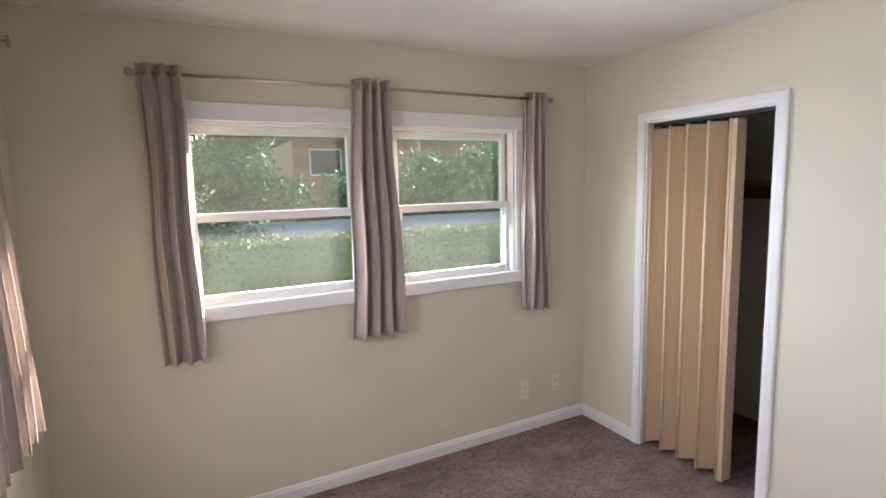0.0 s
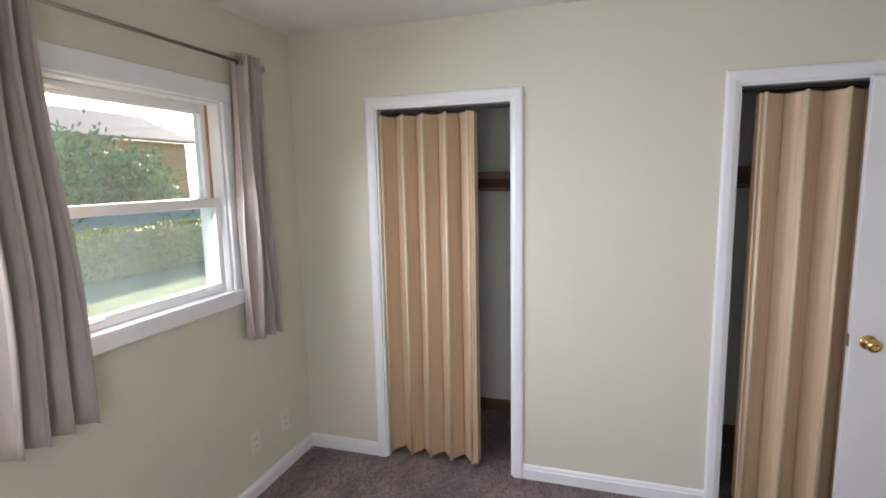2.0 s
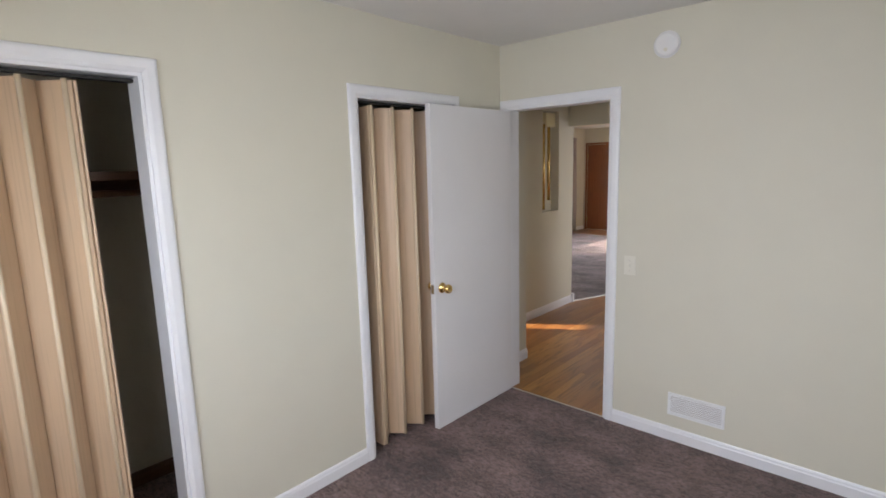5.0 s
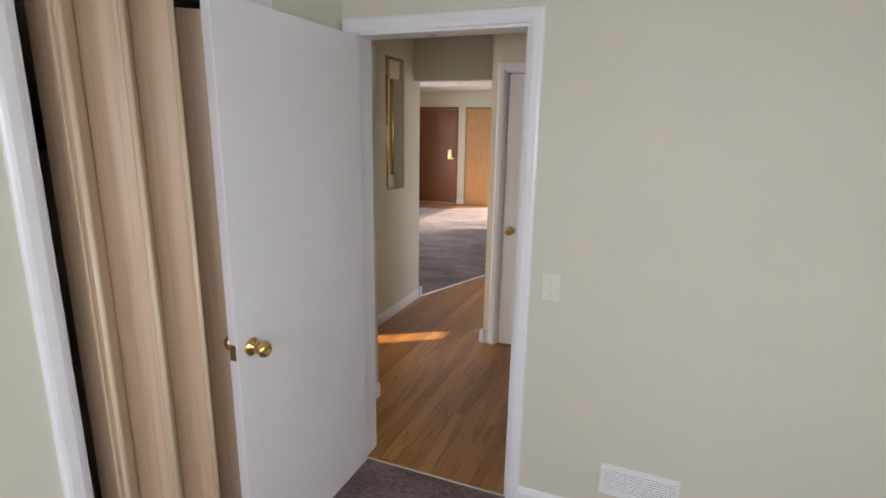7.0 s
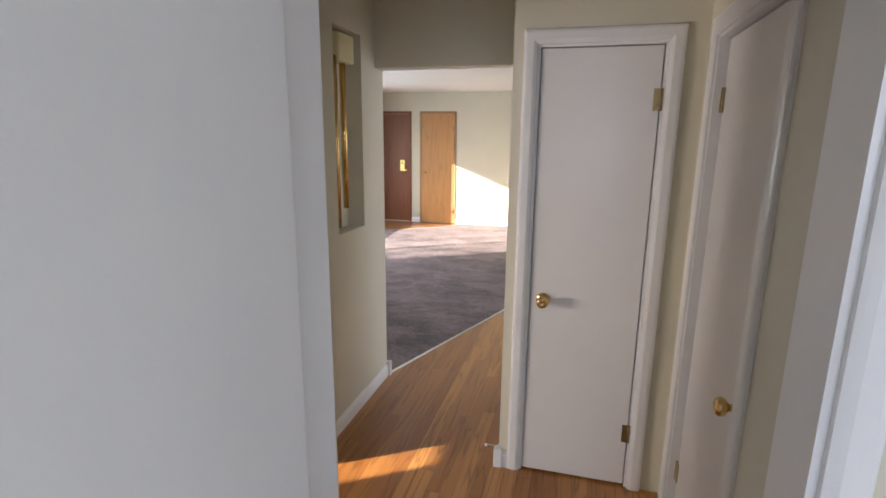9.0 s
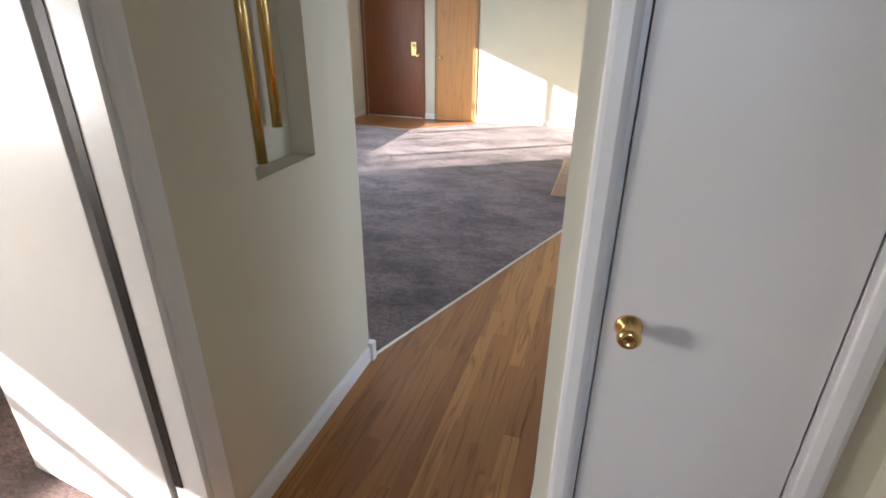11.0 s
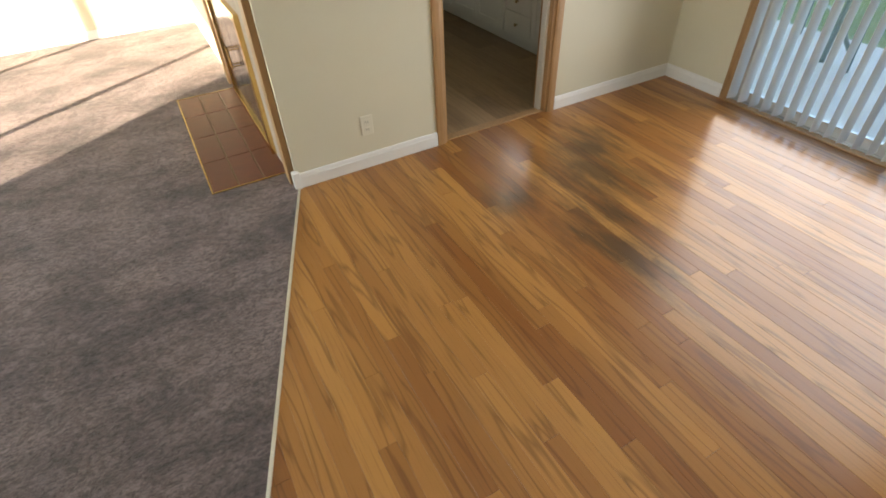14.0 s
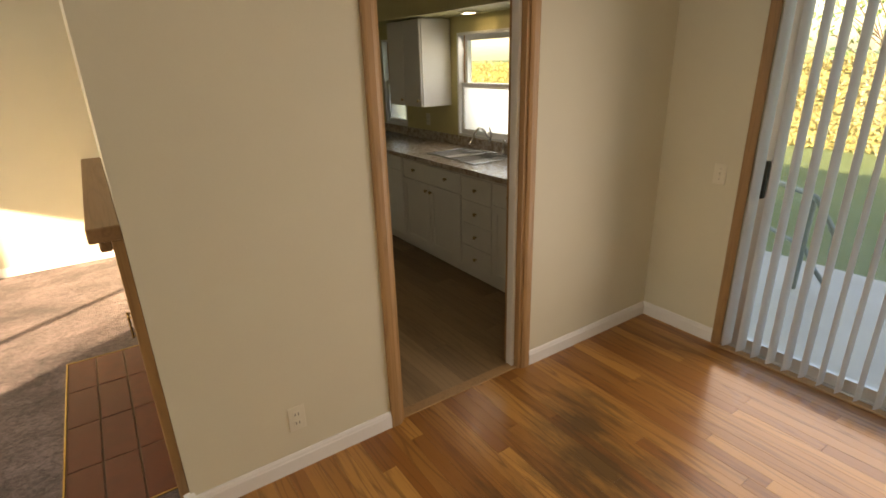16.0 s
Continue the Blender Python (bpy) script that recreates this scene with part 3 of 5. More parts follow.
# carpet edge strip along the diagonal seam
def strip(a, b, w, z0, z1, material, label):
    a, b = Vector((*a, 0)), Vector((*b, 0))
    m = Matrix.Translation((a + b) / 2) @ Matrix.Rotation(math.atan2((b - a).y, (b - a).x), 4, 'Z')
    bm = bbox(-(b - a).length / 2, -w / 2, z0, (b - a).length / 2, w / 2, z1, 0.002)
    bm.transform(m)
    return single("carpet_edge_strip", bm, material, label, "edge strip", "structure")


EDGE = plain("pale metal edging", (0.78, 0.76, 0.66), 0.3, 0.6, vary=0.08)
strip((HX - 0.004, HY), (FPX + 0.004, KY + 0.02), 0.012, 0.0, 0.012, EDGE, "thin pale metal strip where carpet meets oak")
strip((LX, -7.90), (5.70, -7.80), 0.014, 0.0, 0.011, EDGE, "thin metal strip at the entry floor")
strip((5.70, -7.80), (4.80, -8.55), 0.014, 0.0, 0.011, EDGE, "thin metal strip at the entry floor")
strip((DR[0], -0.004), (DR[1], -0.004), 0.012, 0.0, 0.010, EDGE, "thin metal strip in the bedroom doorway")


# ---- windows ----
def sash_window(name, label, w, axis, p_in, side, a0, z0, z1, rail, film=None):
    """A double-hung window in an opening a0..a0+w; side points from the wall into the room. Built along x facing -y, then turned."""
    th = thing(name, label, "window", kind="structure")
    if axis == "x":
        th.matrix_world = Matrix.Translation((a0, p_in, 0)) if side < 0 else Matrix.Translation((a0 + w, p_in, 0)) @ Matrix.Rotation(math.pi, 4, 'Z')
    else:
        th.matrix_world = Matrix.Translation((p_in, a0, 0)) @ Matrix.Rotation(math.pi / 2, 4, 'Z') if side > 0 else Matrix.Translation((p_in, a0 + w, 0)) @ Matrix.Rotation(-math.pi / 2, 4, 'Z')
    # jambs
    for n, b in (("window_frame", (0, 0.0, z0, 0.022, 0.15, z1)), ("window_frame", (w - 0.022, 0.0, z0, w, 0.15, z1)), ("window_frame", (0.022, 0.0, z1 - 0.022, w - 0.022, 0.15, z1)), ("window_frame", (0.022, 0.0, z0, w - 0.022, 0.15, z0 + 0.02))):
        part(n, bbox(*b, bev=0.002), VINYL, th)
    part("jamb_liner", bbox(0.022, 0.062, rail, 0.032, 0.12, z1 - 0.022, bev=0.001), JAMBWOOD, th, "bare reddish wooden jamb")
    part("jamb_liner", bbox(w - 0.032, 0.062, rail, w - 0.022, 0.12, z1 - 0.022, bev=0.001), JAMBWOOD, th, "bare reddish wooden jamb")
    # sashes: upper stands further out
    for nm, za, zb, y0, rb, rt in (("lower_sash", z0 + 0.02, rail + 0.03, 0.02, 0.045, 0.042), ("upper_sash", rail - 0.012, z1 - 0.022, 0.066, 0.042, 0.045)):
        s = new(nm)
        s.parent = th
        a, b, y1 = 0.034, w - 0.034, y0 + 0.036
        for bb in ((a, y0, za, a + 0.032, y1, zb), (b - 0.032, y0, za, b, y1, zb), (a + 0.032, y0, za, b - 0.032, y1, za + rb), (a + 0.032, y0, zb - rt, b - 0.032, y1, zb)):
            part("sash_rail", bbox(*bb, bev=0.004), VINYL, s)
        g = part("pane", bbox(a + 0.030, y0 + 0.016, za + rb - 0.004, b - 0.030, y0 + 0.020, zb - rt + 0.004, bev=0), film if (film and nm == "lower_sash") else (VEILED if film == SCREEN else GLASS), s)
        g.visible_shadow = False
        if nm == "lower_sash":
            for u in (0.14, w - 0.14):
                part("lift_tab", bbox(u - 0.03, y0 - 0.012, za + 0.028, u + 0.03, y0 + 0.004, za + 0.038, bev=0.003), VINYL, s)
        else:
            for u in (0.13, w - 0.13):
                part("tilt_latch", bbox(u - 0.035, y0 - 0.008, zb - 0.03, u + 0.035, y0 + 0.004, zb - 0.018, bev=0.003), VINYL, s)
    return th


RAIL = 1.545
sash_window("window_1", "white vinyl double-hung window above a hedge view", W1[1] - W1[0], "x", NY, -1, W1[0], SILL, HEAD, RAIL, SCREEN)
sash_window("window_2", "white vinyl double-hung window next to the closet corner", W2[1] - W2[0], "x", NY, -1, W2[0], SILL, HEAD, RAIL, SCREEN)
sash_window("window_3", "white vinyl double-hung window in the side wall", WW[1] - WW[0], "y", WX, 1, WW[0], SILL, HEAD, RAIL, SCREEN)


def window_trim(axis, p, side, a0, a1, z0, z1):
    """Flat boards round a window: deep head board, sides and a thick stool."""
    def bb(a, b, za, zb, d, bev):
        return bbox(a, p, za, b, p + side * d, zb, bev) if axis == "x" else bbox(p, a, za, p + side * d, b, zb, bev)
    for a, b, za, zb, d in ((a0 - 0.05, a1 + 0.05, z1 - 0.012, z1 + 0.075, 0.022), (a0 - 0.05, a0 + 0.01, z0 + 0.02, z1 - 0.012, 0.018), (a1 - 0.01, a1 + 0.05, z0 + 0.02, z1 - 0.012, 0.018), (a0 - 0.05, a1 + 0.05, z0 - 0.052, z0 + 0.02, 0.03)):
        single("trim", bb(a, b, za, zb, d, 0.005), TRIM, "white painted window trim board", "trim", "structure")


window_trim("x", NY, -1, W1[0], W1[1], SILL, HEAD)
window_trim("x", NY, -1, W2[0], W2[1], SILL, HEAD)
window_trim("y", WX, 1, WW[0], WW[1], SILL, HEAD)
sash_window("window_4", "white kitchen window with frosted lower sash", KW1[1] - KW1[0], "y", KX, 1, KW1[0], KWZ[0], KWZ[1], 1.43, FILM)
sash_window("window_5", "white kitchen window beside the wall cabinet", KW2[1] - KW2[0], "y", KX, 1, KW2[0], KWZ[0], KWZ[1], 1.43, FILM)
sash_window("window_6", "white window of the east room", ERW[1] - ERW[0], "y", LX, -1, ERW[0], ERZ[0], ERZ[1], 1.25)


def picture_window():
    th = thing("window_7", "large living room picture window with white frame", "window", kind="structure")
    y0, y1, z0, z1 = LW[0], LW[1], LSILL, LHEAD
    x = LX + 0.05
    for b in ((x, y0, z0, x + 0.06, y0 + 0.05, z1), (x, y1 - 0.05, z0, x + 0.06, y1, z1), (x, y0 + 0.05, z0, x + 0.06, y1 - 0.05, z0 + 0.05), (x, y0 + 0.05, z1 - 0.05, x + 0.06, y1 - 0.05, z1)):
        part("window_frame", bbox(*b, bev=0.003), VINYL, th)
    cuts = [y0 + 0.05, y0 + 0.85, y1 - 0.85, y1 - 0.05]
    for c in cuts[1:3]:
        part("mullion", bbox(x, c - 0.025, z0 + 0.05, x + 0.06, c + 0.025, z1 - 0.05, bev=0.003), VINYL, th)
    for a, b in zip(cuts, cuts[1:]):
        part("pane", bbox(x + 0.025, a, z0 + 0.045, x + 0.03, b, z1 - 0.045, bev=0), GLASS, th).visible_shadow = False
    part("window_sill", bbox(LX - 0.05, y0 - 0.04, z0 - 0.03, LX + 0.05, y1 + 0.04, z0, bev=0.004), TRIM, th)


picture_window()


# ---- bedroom things ----
def curtain_bm(w, z0, z1, folds, amp, seed, lean=0.0, flare=0.0):
    """A hanging curtain along +x from 0 to w, folds in y, as a closed thin cloth."""
    rnd = random.Random(seed)
    n, m, t = folds * 14, 26, 0.003
    ph = [rnd.uniform(-0.5, 0.5) for _ in range(folds + 2)]
    bm = bmesh.new()
    grid = []
    for side in (0, 1):
        rows = []
        for j in range(m + 1):
            v = j / m
            z = z1 + (z0 - z1) * v
            row = []
            for i in range(n + 1):
                u = i / n
                k = u * folds
                p = ph[int(k)] * (1 - k % 1) + ph[int(k) + 1] * (k % 1)
                wav = math.sin(k * math.tau + 0.35 * p * v * 3)
                a = amp * (1 + 0.25 * math.sin(3 * p + 2.2 * v)) * (0.9 + 0.2 * v)
                wid = w * (1 + flare * v)
                x = u * wid + lean * v + 0.006 * math.sin(9 * v + 7 * p) + 0.25 * a * math.sin(2 * k * math.tau)
                y = a * wav + 0.006 * math.sin(5 * v + 3 * p)
                row.append(bm.verts.new((x, y + (t if side else 0), z + 0.004 * math.sin(k * math.tau) * v)))
            rows.append(row)
        grid.append(rows)
    for side in (0, 1):
        g = grid[side]
        for j in range(m):
            for i in range(n):
                f = (g[j][i], g[j][i + 1], g[j + 1][i + 1], g[j + 1][i])
                bm.faces.new(f if side else f[::-1])
    a, b = grid
    for j in range(m):
        for i in (0, n):
            bm.faces.new((a[j][i], a[j + 1][i], b[j + 1][i], b[j][i]))
    for i in range(n):
        for j in (0, m):
            bm.faces.new((a[j][i], a[j][i + 1], b[j][i + 1], b[j][i]))
    return bm


def torus(R, r, m, n=20, k=8):
    bm = bmesh.new()
    rings = []
    for i in range(n):
        a = i * math.tau / n
        rings.append([bm.verts.new(m @ Vector(((R + r * math.cos(b * math.tau / k)) * math.cos(a), (R + r * math.cos(b * math.tau / k)) * math.sin(a), r * math.sin(b * math.tau / k)))) for b in range(k)])
    for i in range(n):
        for b in range(k):
            bm.faces.new((rings[i][b], rings[(i + 1) % n][b], rings[(i + 1) % n][(b + 1) % k], rings[i][(b + 1) % k]))
    return bm


def curtain(m, w, z0, z1, folds, amp, seed, label, lean=0.0, flare=0.0):
    th = thing("curtain", label, "curtain", group="bedroom curtains")
    th.matrix_world = m
    part("fabric", curtain_bm(w, z0, z1, folds, amp, seed, lean, flare), FABRIC, th, smooth=True)
    for i in range(folds * 2):
        u = (i + 0.5) / (folds * 2) * w
        part("grommet", torus(0.019, 0.004, Matrix.Translation((u, 0.0, z1 - 0.035)) @ Matrix.Rotation(math.pi / 2, 4, 'Y')), NICKEL, th, "dark nickel grommet ring", smooth=True)
    return th


ROD_Y, ROD_Z = NY - 0.075, 2.202
curtain(pose(0.405, ROD_Y, 0), 0.175, 0.885, ROD_Z + 0.04, 3, 0.034, 3, "taupe grommet curtain with a sunlit edge", flare=0.05)
curtain(pose(1.362, ROD_Y, 0), 0.20, 0.86, ROD_Z + 0.04, 4, 0.042, 5, "taupe grommet curtain between the two windows", lean=-0.05, flare=0.6)
curtain(pose(2.478, ROD_Y, 0), 0.145, 0.87, ROD_Z + 0.04, 3, 0.036, 8, "taupe grommet curtain at the closet end", lean=-0.03, flare=0.35)
curtain(pose(WX + 0.07, 2.48, 0, 0, 0, 90), 0.50, 0.86, ROD_Z + 0.04, 6, 0.034, 11, "taupe grommet curtain in a patch of sun", flare=0.1)


def curtain_rod(m, length, label):
    th = thing("curtain_rod", label, "curtain rod")
    th.matrix_world = m
    part("rod", cyl(0.008, (0, 0, 0), (length, 0, 0)), NICKEL, th, smooth=True)
    for x, s in ((0, -1), (length, 1)):
        part("finial", lathe([(0.0, 0), (0.010, 0), (0.012, 0.006), (0.008, 0.010), (0.017, 0.020), (0.018, 0.030), (0.010, 0.040), (0.0, 0.042)], 16, Matrix.Translation((x, 0, 0)) @ Matrix.Rotation(s * math.pi / 2, 4, 'Y')), NICKEL, th, smooth=True)
    for x in (0.05, length / 2 + 0.03, length - 0.06):
        b = part("bracket", bbox(x - 0.005, 0.0, -0.014, x + 0.005, 0.068, -0.006, bev=0.001), NICKEL, th)
        part("wall_plate", lathe([(0.0, 0), (0.02, 0), (0.02, 0.004), (0, 0.006)], 16, Matrix.Translation((x, 0.075, -0.01)) @ Matrix.Rotation(math.pi / 2, 4, 'X')), NICKEL, b)


curtain_rod(pose(0.40, ROD_Y, ROD_Z), 2.24, "thin nickel curtain rod above both windows")
curtain_rod(pose(WX + 0.07, 3.10, ROD_Z, 0, 0, -90), 1.9, "thin nickel curtain rod on the side wall")


def accordion_door(y0, y1, pairs, x, label, closed_end):
    """Folded panels that hang in a closet opening from y0 (fixed) to y1; wide panels join at pale beads."""
    th = thing("accordion_door", label, "folding door", group="closet folding doors")
    top, bot, amp = 1.985, 0.035, 0.042
    n = pairs * 2
    step = (y1 - y0) / n
    pts = [(x + (amp if i % 2 else -amp), y0 + step * i) for i in range(n + 1)]
    rnd = random.Random(int(y0 * 100))
    pts = [(a, b + rnd.uniform(-0.006, 0.006)) for a, b in pts]
    for (xa, ya), (xb, yb) in zip(pts, pts[1:]):
        a, b = Vector((xa, ya, 0)), Vector((xb, yb, 0))
        d = (b - a).normalized()
        nrm = Vector((-d.y, d.x, 0)) * 0.004
        a, b = a + d * 0.006, b - d * 0.006
        bm = bmesh.new()
        drop = rnd.uniform(-0.004, 0.004)
        vs = [bm.verts.new(p + s * nrm + Vector((0, 0, z))) for z in (bot + drop, top) for p, s in ((a, 1), (b, 1), (b, -1), (a, -1))]
        for f in ((0, 1, 2, 3), (7, 6, 5, 4), (0, 4, 5, 1), (1, 5, 6, 2), (2, 6, 7, 3), (3, 7, 4, 0)):
            bm.faces.new([vs[i] for i in f])
        part("panel", soft(bm, 0.0012, 1), ACCORD, th)
    for i, (xa, ya) in enumerate(pts):
        front = i % 2 == 0
        bm = cyl(0.009 if front else 0.005, (xa, ya, bot - 0.006), (xa, ya, top + 0.006), 10)
        part("hinge_bead", bm, BEAD if front else ACCORD, th, "pale rounded folding edge", smooth=True)
    s = 1 if y1 > y0 else -1
    part("lead_post", bbox(x - 0.045, y1 + s * 0.004, bot - 0.005, x + 0.03, y1 + s * 0.022, top, bev=0.004), ACCORD, th, "flat closing post of the folding door")
    part("lead_post", bbox(x - 0.05, y1 + s * 0.024, bot - 0.005, x + 0.03, y1 + s * 0.034, top, bev=0.003), ACCORD, th)
    part("track", bbox(x - 0.018, closed_end[0], 2.0, x + 0.018, closed_end[1], 2.012, bev=0.002), DARK_METAL_OR_SHADE, th, "dark metal overhead track")
    return th


accordion_door(C1[1] - 0.02, 2.50, 4, EX + 0.065, "beige wood-grain accordion closet door, mostly closed", (C1[0] + 0.014, C1[1] - 0.014))
accordion_door(C2[0] + 0.02, 1.14, 4, EX + 0.065, "beige wood-grain accordion closet door behind the white door", (C2[0] + 0.014, C2[1] - 0.014))

for y0, y1 in ((0.0, 1.70), (1.80, NY)):
    th = thing("closet_shelf", "brown wooden closet shelf with a hanging rail below", "shelf")
    part("board", bbox(CB - 0.32, y0 + 0.005, 1.655, CB - 0.002, y1 - 0.005, 1.673, bev=0.002), BROWNWOOD, th)
    part("cleat", bbox(CB - 0.024, y0 + 0.005, 1.555, CB - 0.002, y1 - 0.005, 1.655, bev=0.002), BROWNWOOD, th)
    part("front_edge", bbox(CB - 0.345, y0 + 0.005, 1.635, CB - 0.322, y1 - 0.005, 1.675, bev=0.003), BROWNWOOD, th)
    part("rail", cyl(0.016, (CB - 0.26, y0 + 0.005, 1.575), (CB - 0.26, y1 - 0.005, 1.575)), BROWNWOOD, th, smooth=True)


def knob_bm(side):
    """A turned door knob on its rose, standing out along y."""
    prof = [(0.0, 0.0), (0.032, 0.0), (0.033, 0.003), (0.029, 0.008), (0.016, 0.012), (0.011, 0.018), (0.011, 0.030), (0.016, 0.035), (0.025, 0.041), (0.0285, 0.050), (0.028, 0.058), (0.022, 0.066), (0.012, 0.069), (0.010, 0.067), (0.0, 0.067)]
    return lathe(prof, 28, Matrix.Rotation(-side * math.pi / 2, 4, 'X'))


def hinge(parent, x, y, z, h=0.09):
    bm = cyl(0.006, (x, y, z - h / 2), (x, y, z + h / 2), 10)
    k = part("hinge", bm, AGED, parent, "aged brass hinge", smooth=True)
    part("hinge_leaf", bbox(x + 0.002, y - 0.003, z - h / 2, x + 0.030, y + 0.002, z + h / 2, bev=0.0008), AGED, k)


def slab_door(name, label, w, h, m, knobs=(-1, 1), material=None, kz=0.90, thick=0.035, hinges=(0.25, 1.80), hinge_side=-1, back=0.065):
    """A flush door leaf: hinge at the origin, leaf along +x, faces at y 0 and thick."""
    th = thing(name, label, "door", kind="structure")
    th.matrix_world = m
    part("leaf", bbox(0.003, 0, 0.012, w, thick, h, bev=0.0025), material or DOORW, th)
    for s in knobs:
        bm = knob_bm(s)
        bm.transform(Matrix.Translation((w - back, thick if s > 0 else 0, kz)))
        part("door_knob", bm, BRASS, th, "polished brass door knob", smooth=True)
    part("latch_plate", bbox(w - 0.001, thick / 2 - 0.012, kz - 0.028, w + 0.0015, thick / 2 + 0.012, kz + 0.028, bev=0.0006), AGED, th, "brass latch plate")
    for z in hinges:
        hinge(th, -0.002, -0.004 if hinge_side < 0 else thick + 0.004, z)
    return th


# bedroom door, open against the closet wall
LEAF_END = Vector((2.975, 0.80))
HINGE = Vector((2.966, 0.014))
ang = math.degrees(math.atan2(LEAF_END.y - HINGE.y, LEAF_END.x - HINGE.x))
slab_door("door_1", "white flush bedroom door standing open, brass knob", 0.79, 2.012, pose(HINGE.x, HINGE.y, 0.0, 0, 0, ang), knobs=(-1, 1), kz=0.92)
# east room door, swung in
slab_door("door_2", "white flush door swung open into a carpeted room", 0.78, 2.012, pose(HX + 0.128, EDO[0] - 0.004, 0.0, 0, 0, -6), kz=0.9, hinges=(0.22, 1.78))
# added black strips that paint the shade of the gap between leaf and jamb
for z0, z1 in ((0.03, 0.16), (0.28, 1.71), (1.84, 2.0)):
    single("trim", bbox(HX + 0.088, EDO[0] + 0.0185, z0, HX + 0.119, EDO[0] + 0.021, z1, 0), DARK_METAL_OR_SHADE, "dark strip put in as shade of the gap at the hinge jamb", "trim", "structure")
# linen closet door
slab_door("door_3", "white closed linen closet door with brass knob", LDO[1] - LDO[0] - 0.03, 2.028, pose(LDO[0] + 0.014, LNY - 0.038, 0, 0, 0, 0), knobs=(1,), kz=0.915, hinges=(0.285, 1.815), hinge_side=1, back=0.06)
# side room door
slab_door("door_4", "white closed door at the side of the hall", WDO[1] - WDO[0] - 0.03, 2.012, pose(HWX - 0.035, WDO[0] + 0.014, 0, 0, 0, 90), knobs=(-1,), kz=0.9, hinge_side=-1)
# front wall doors
slab_door("door_5", "dark mahogany front door with brass lock", D1[1] - D1[0] - 0.006, 2.06, pose(D1[1] - 0.003, FY + 0.002, 0, 0, 0, 180), knobs=(-1,), material=REDDOOR, kz=1.0, thick=0.02)
slab_door("door_6", "orange birch coat closet door", D2[1] - D2[0] - 0.006, 2.06, pose(D2[0] + 0.003, FY + 0.022, 0, 0, 0, 0) @ Matrix.Translation((0, -0.02, 0)), knobs=(1,), material=ORANGEDOOR, kz=0.98, thick=0.02, hinge_side=1)
th = thing("lock_plate", "tall polished brass lock plate on the front door", "lock")
part("plate", bbox(D1[0] + 0.09, FY + 0.0225, 0.99, D1[0] + 0.18, FY + 0.0275, 1.2, bev=0.002), BRASS, th)
part("thumb_turn", lathe([(0, 0), (0.022, 0), (0.022, 0.008), (0.01, 0.012), (0, 0.02)], 16, Matrix.Translation((D1[0] + 0.135, FY + 0.0275, 1.15)) @ Matrix.Rotation(-math.pi / 2, 4, 'X')), BRASS, th)


def outlet(m, label, kind="outlet"):
    th = thing(kind, label, "outlet" if kind == "outlet" else "switch", group="wall plates")
    th.matrix_world = m
    part("plate", bbox(-0.036, 0, -0.058, 0.036, 0.006, 0.058, bev=0.003), IVORY, th)
    if kind == "outlet":
        for z in (-0.022, 0.022):
            f = part("socket", bbox(-0.017, 0.006, z - 0.014, 0.017, 0.0085, z + 0.014, bev=0.003), IVORY, th)
            for x in (-0.007, 0.007):
                part("slot", bbox(x - 0.0013, 0.0085, z - 0.006, x + 0.0013, 0.0092, z + 0.006, bev=0), SHADOWGAP, f)
    else:
        part("toggle_frame", bbox(-0.006, 0.006, -0.013, 0.006, 0.0075, 0.013, bev=0.001), IVORY, th)
        part("toggle", bbox(-0.004, 0.0075, -0.004, 0.004, 0.017, 0.008, bev=0.001), IVORY, th)
        for z in (-0.03, 0.03):
            part("screw", cyl(0.003, (0, 0.006, z), (0, 0.0072, z), 8), NICKEL, th)
    return th


outlet(pose(2.503, NY, 0.295, 0, 0, 180), "ivory wall outlet low on the window wall")
outlet(pose(2.761, NY, 0.295, 0, 0, 180), "ivory wall outlet near the corner")
outlet(pose(2.33, KY, 0.257), "ivory wall outlet beside the kitchen doorway")
outlet(pose(2.076, 0, 1.035), "ivory light switch beside the bedroom door", "light_switch")
outlet(pose(LCX, -2.205, 1.09, 0, 0, -90), "ivory light switch on the hall corner", "light_switch")
outlet(pose(DX, -4.787, 1.02, 0, 0, -90), "ivory light switch by the patio door", "light_switch")

th = thing("smoke_alarm", "round white smoke alarm high on the wall", "smoke alarm")
part("base", lathe([(0, 0), (0.068, 0), (0.07, 0.006), (0.07, 0.016), (0, 0.016)], 32, Matrix.Translation((1.908, 0, 2.271)) @ Matrix.Rotation(-math.pi / 2, 4, 'X')), VINYL, th, smooth=False)
part("cover", lathe([(0, 0.016), (0.066, 0.016), (0.064, 0.03), (0.052, 0.038), (0.02, 0.040), (0, 0.040)], 32, Matrix.Translation((1.908, 0, 2.271)) @ Matrix.Rotation(-math.pi / 2, 4, 'X')), VINYL, th)
part("test_button", lathe([(0, 0.04), (0.010, 0.04), (0.010, 0.044), (0, 0.044)], 16, Matrix.Translation((1.905, 0, 2.241)) @ Matrix.Rotation(-math.pi / 2, 4, 'X')), IVORY, th)


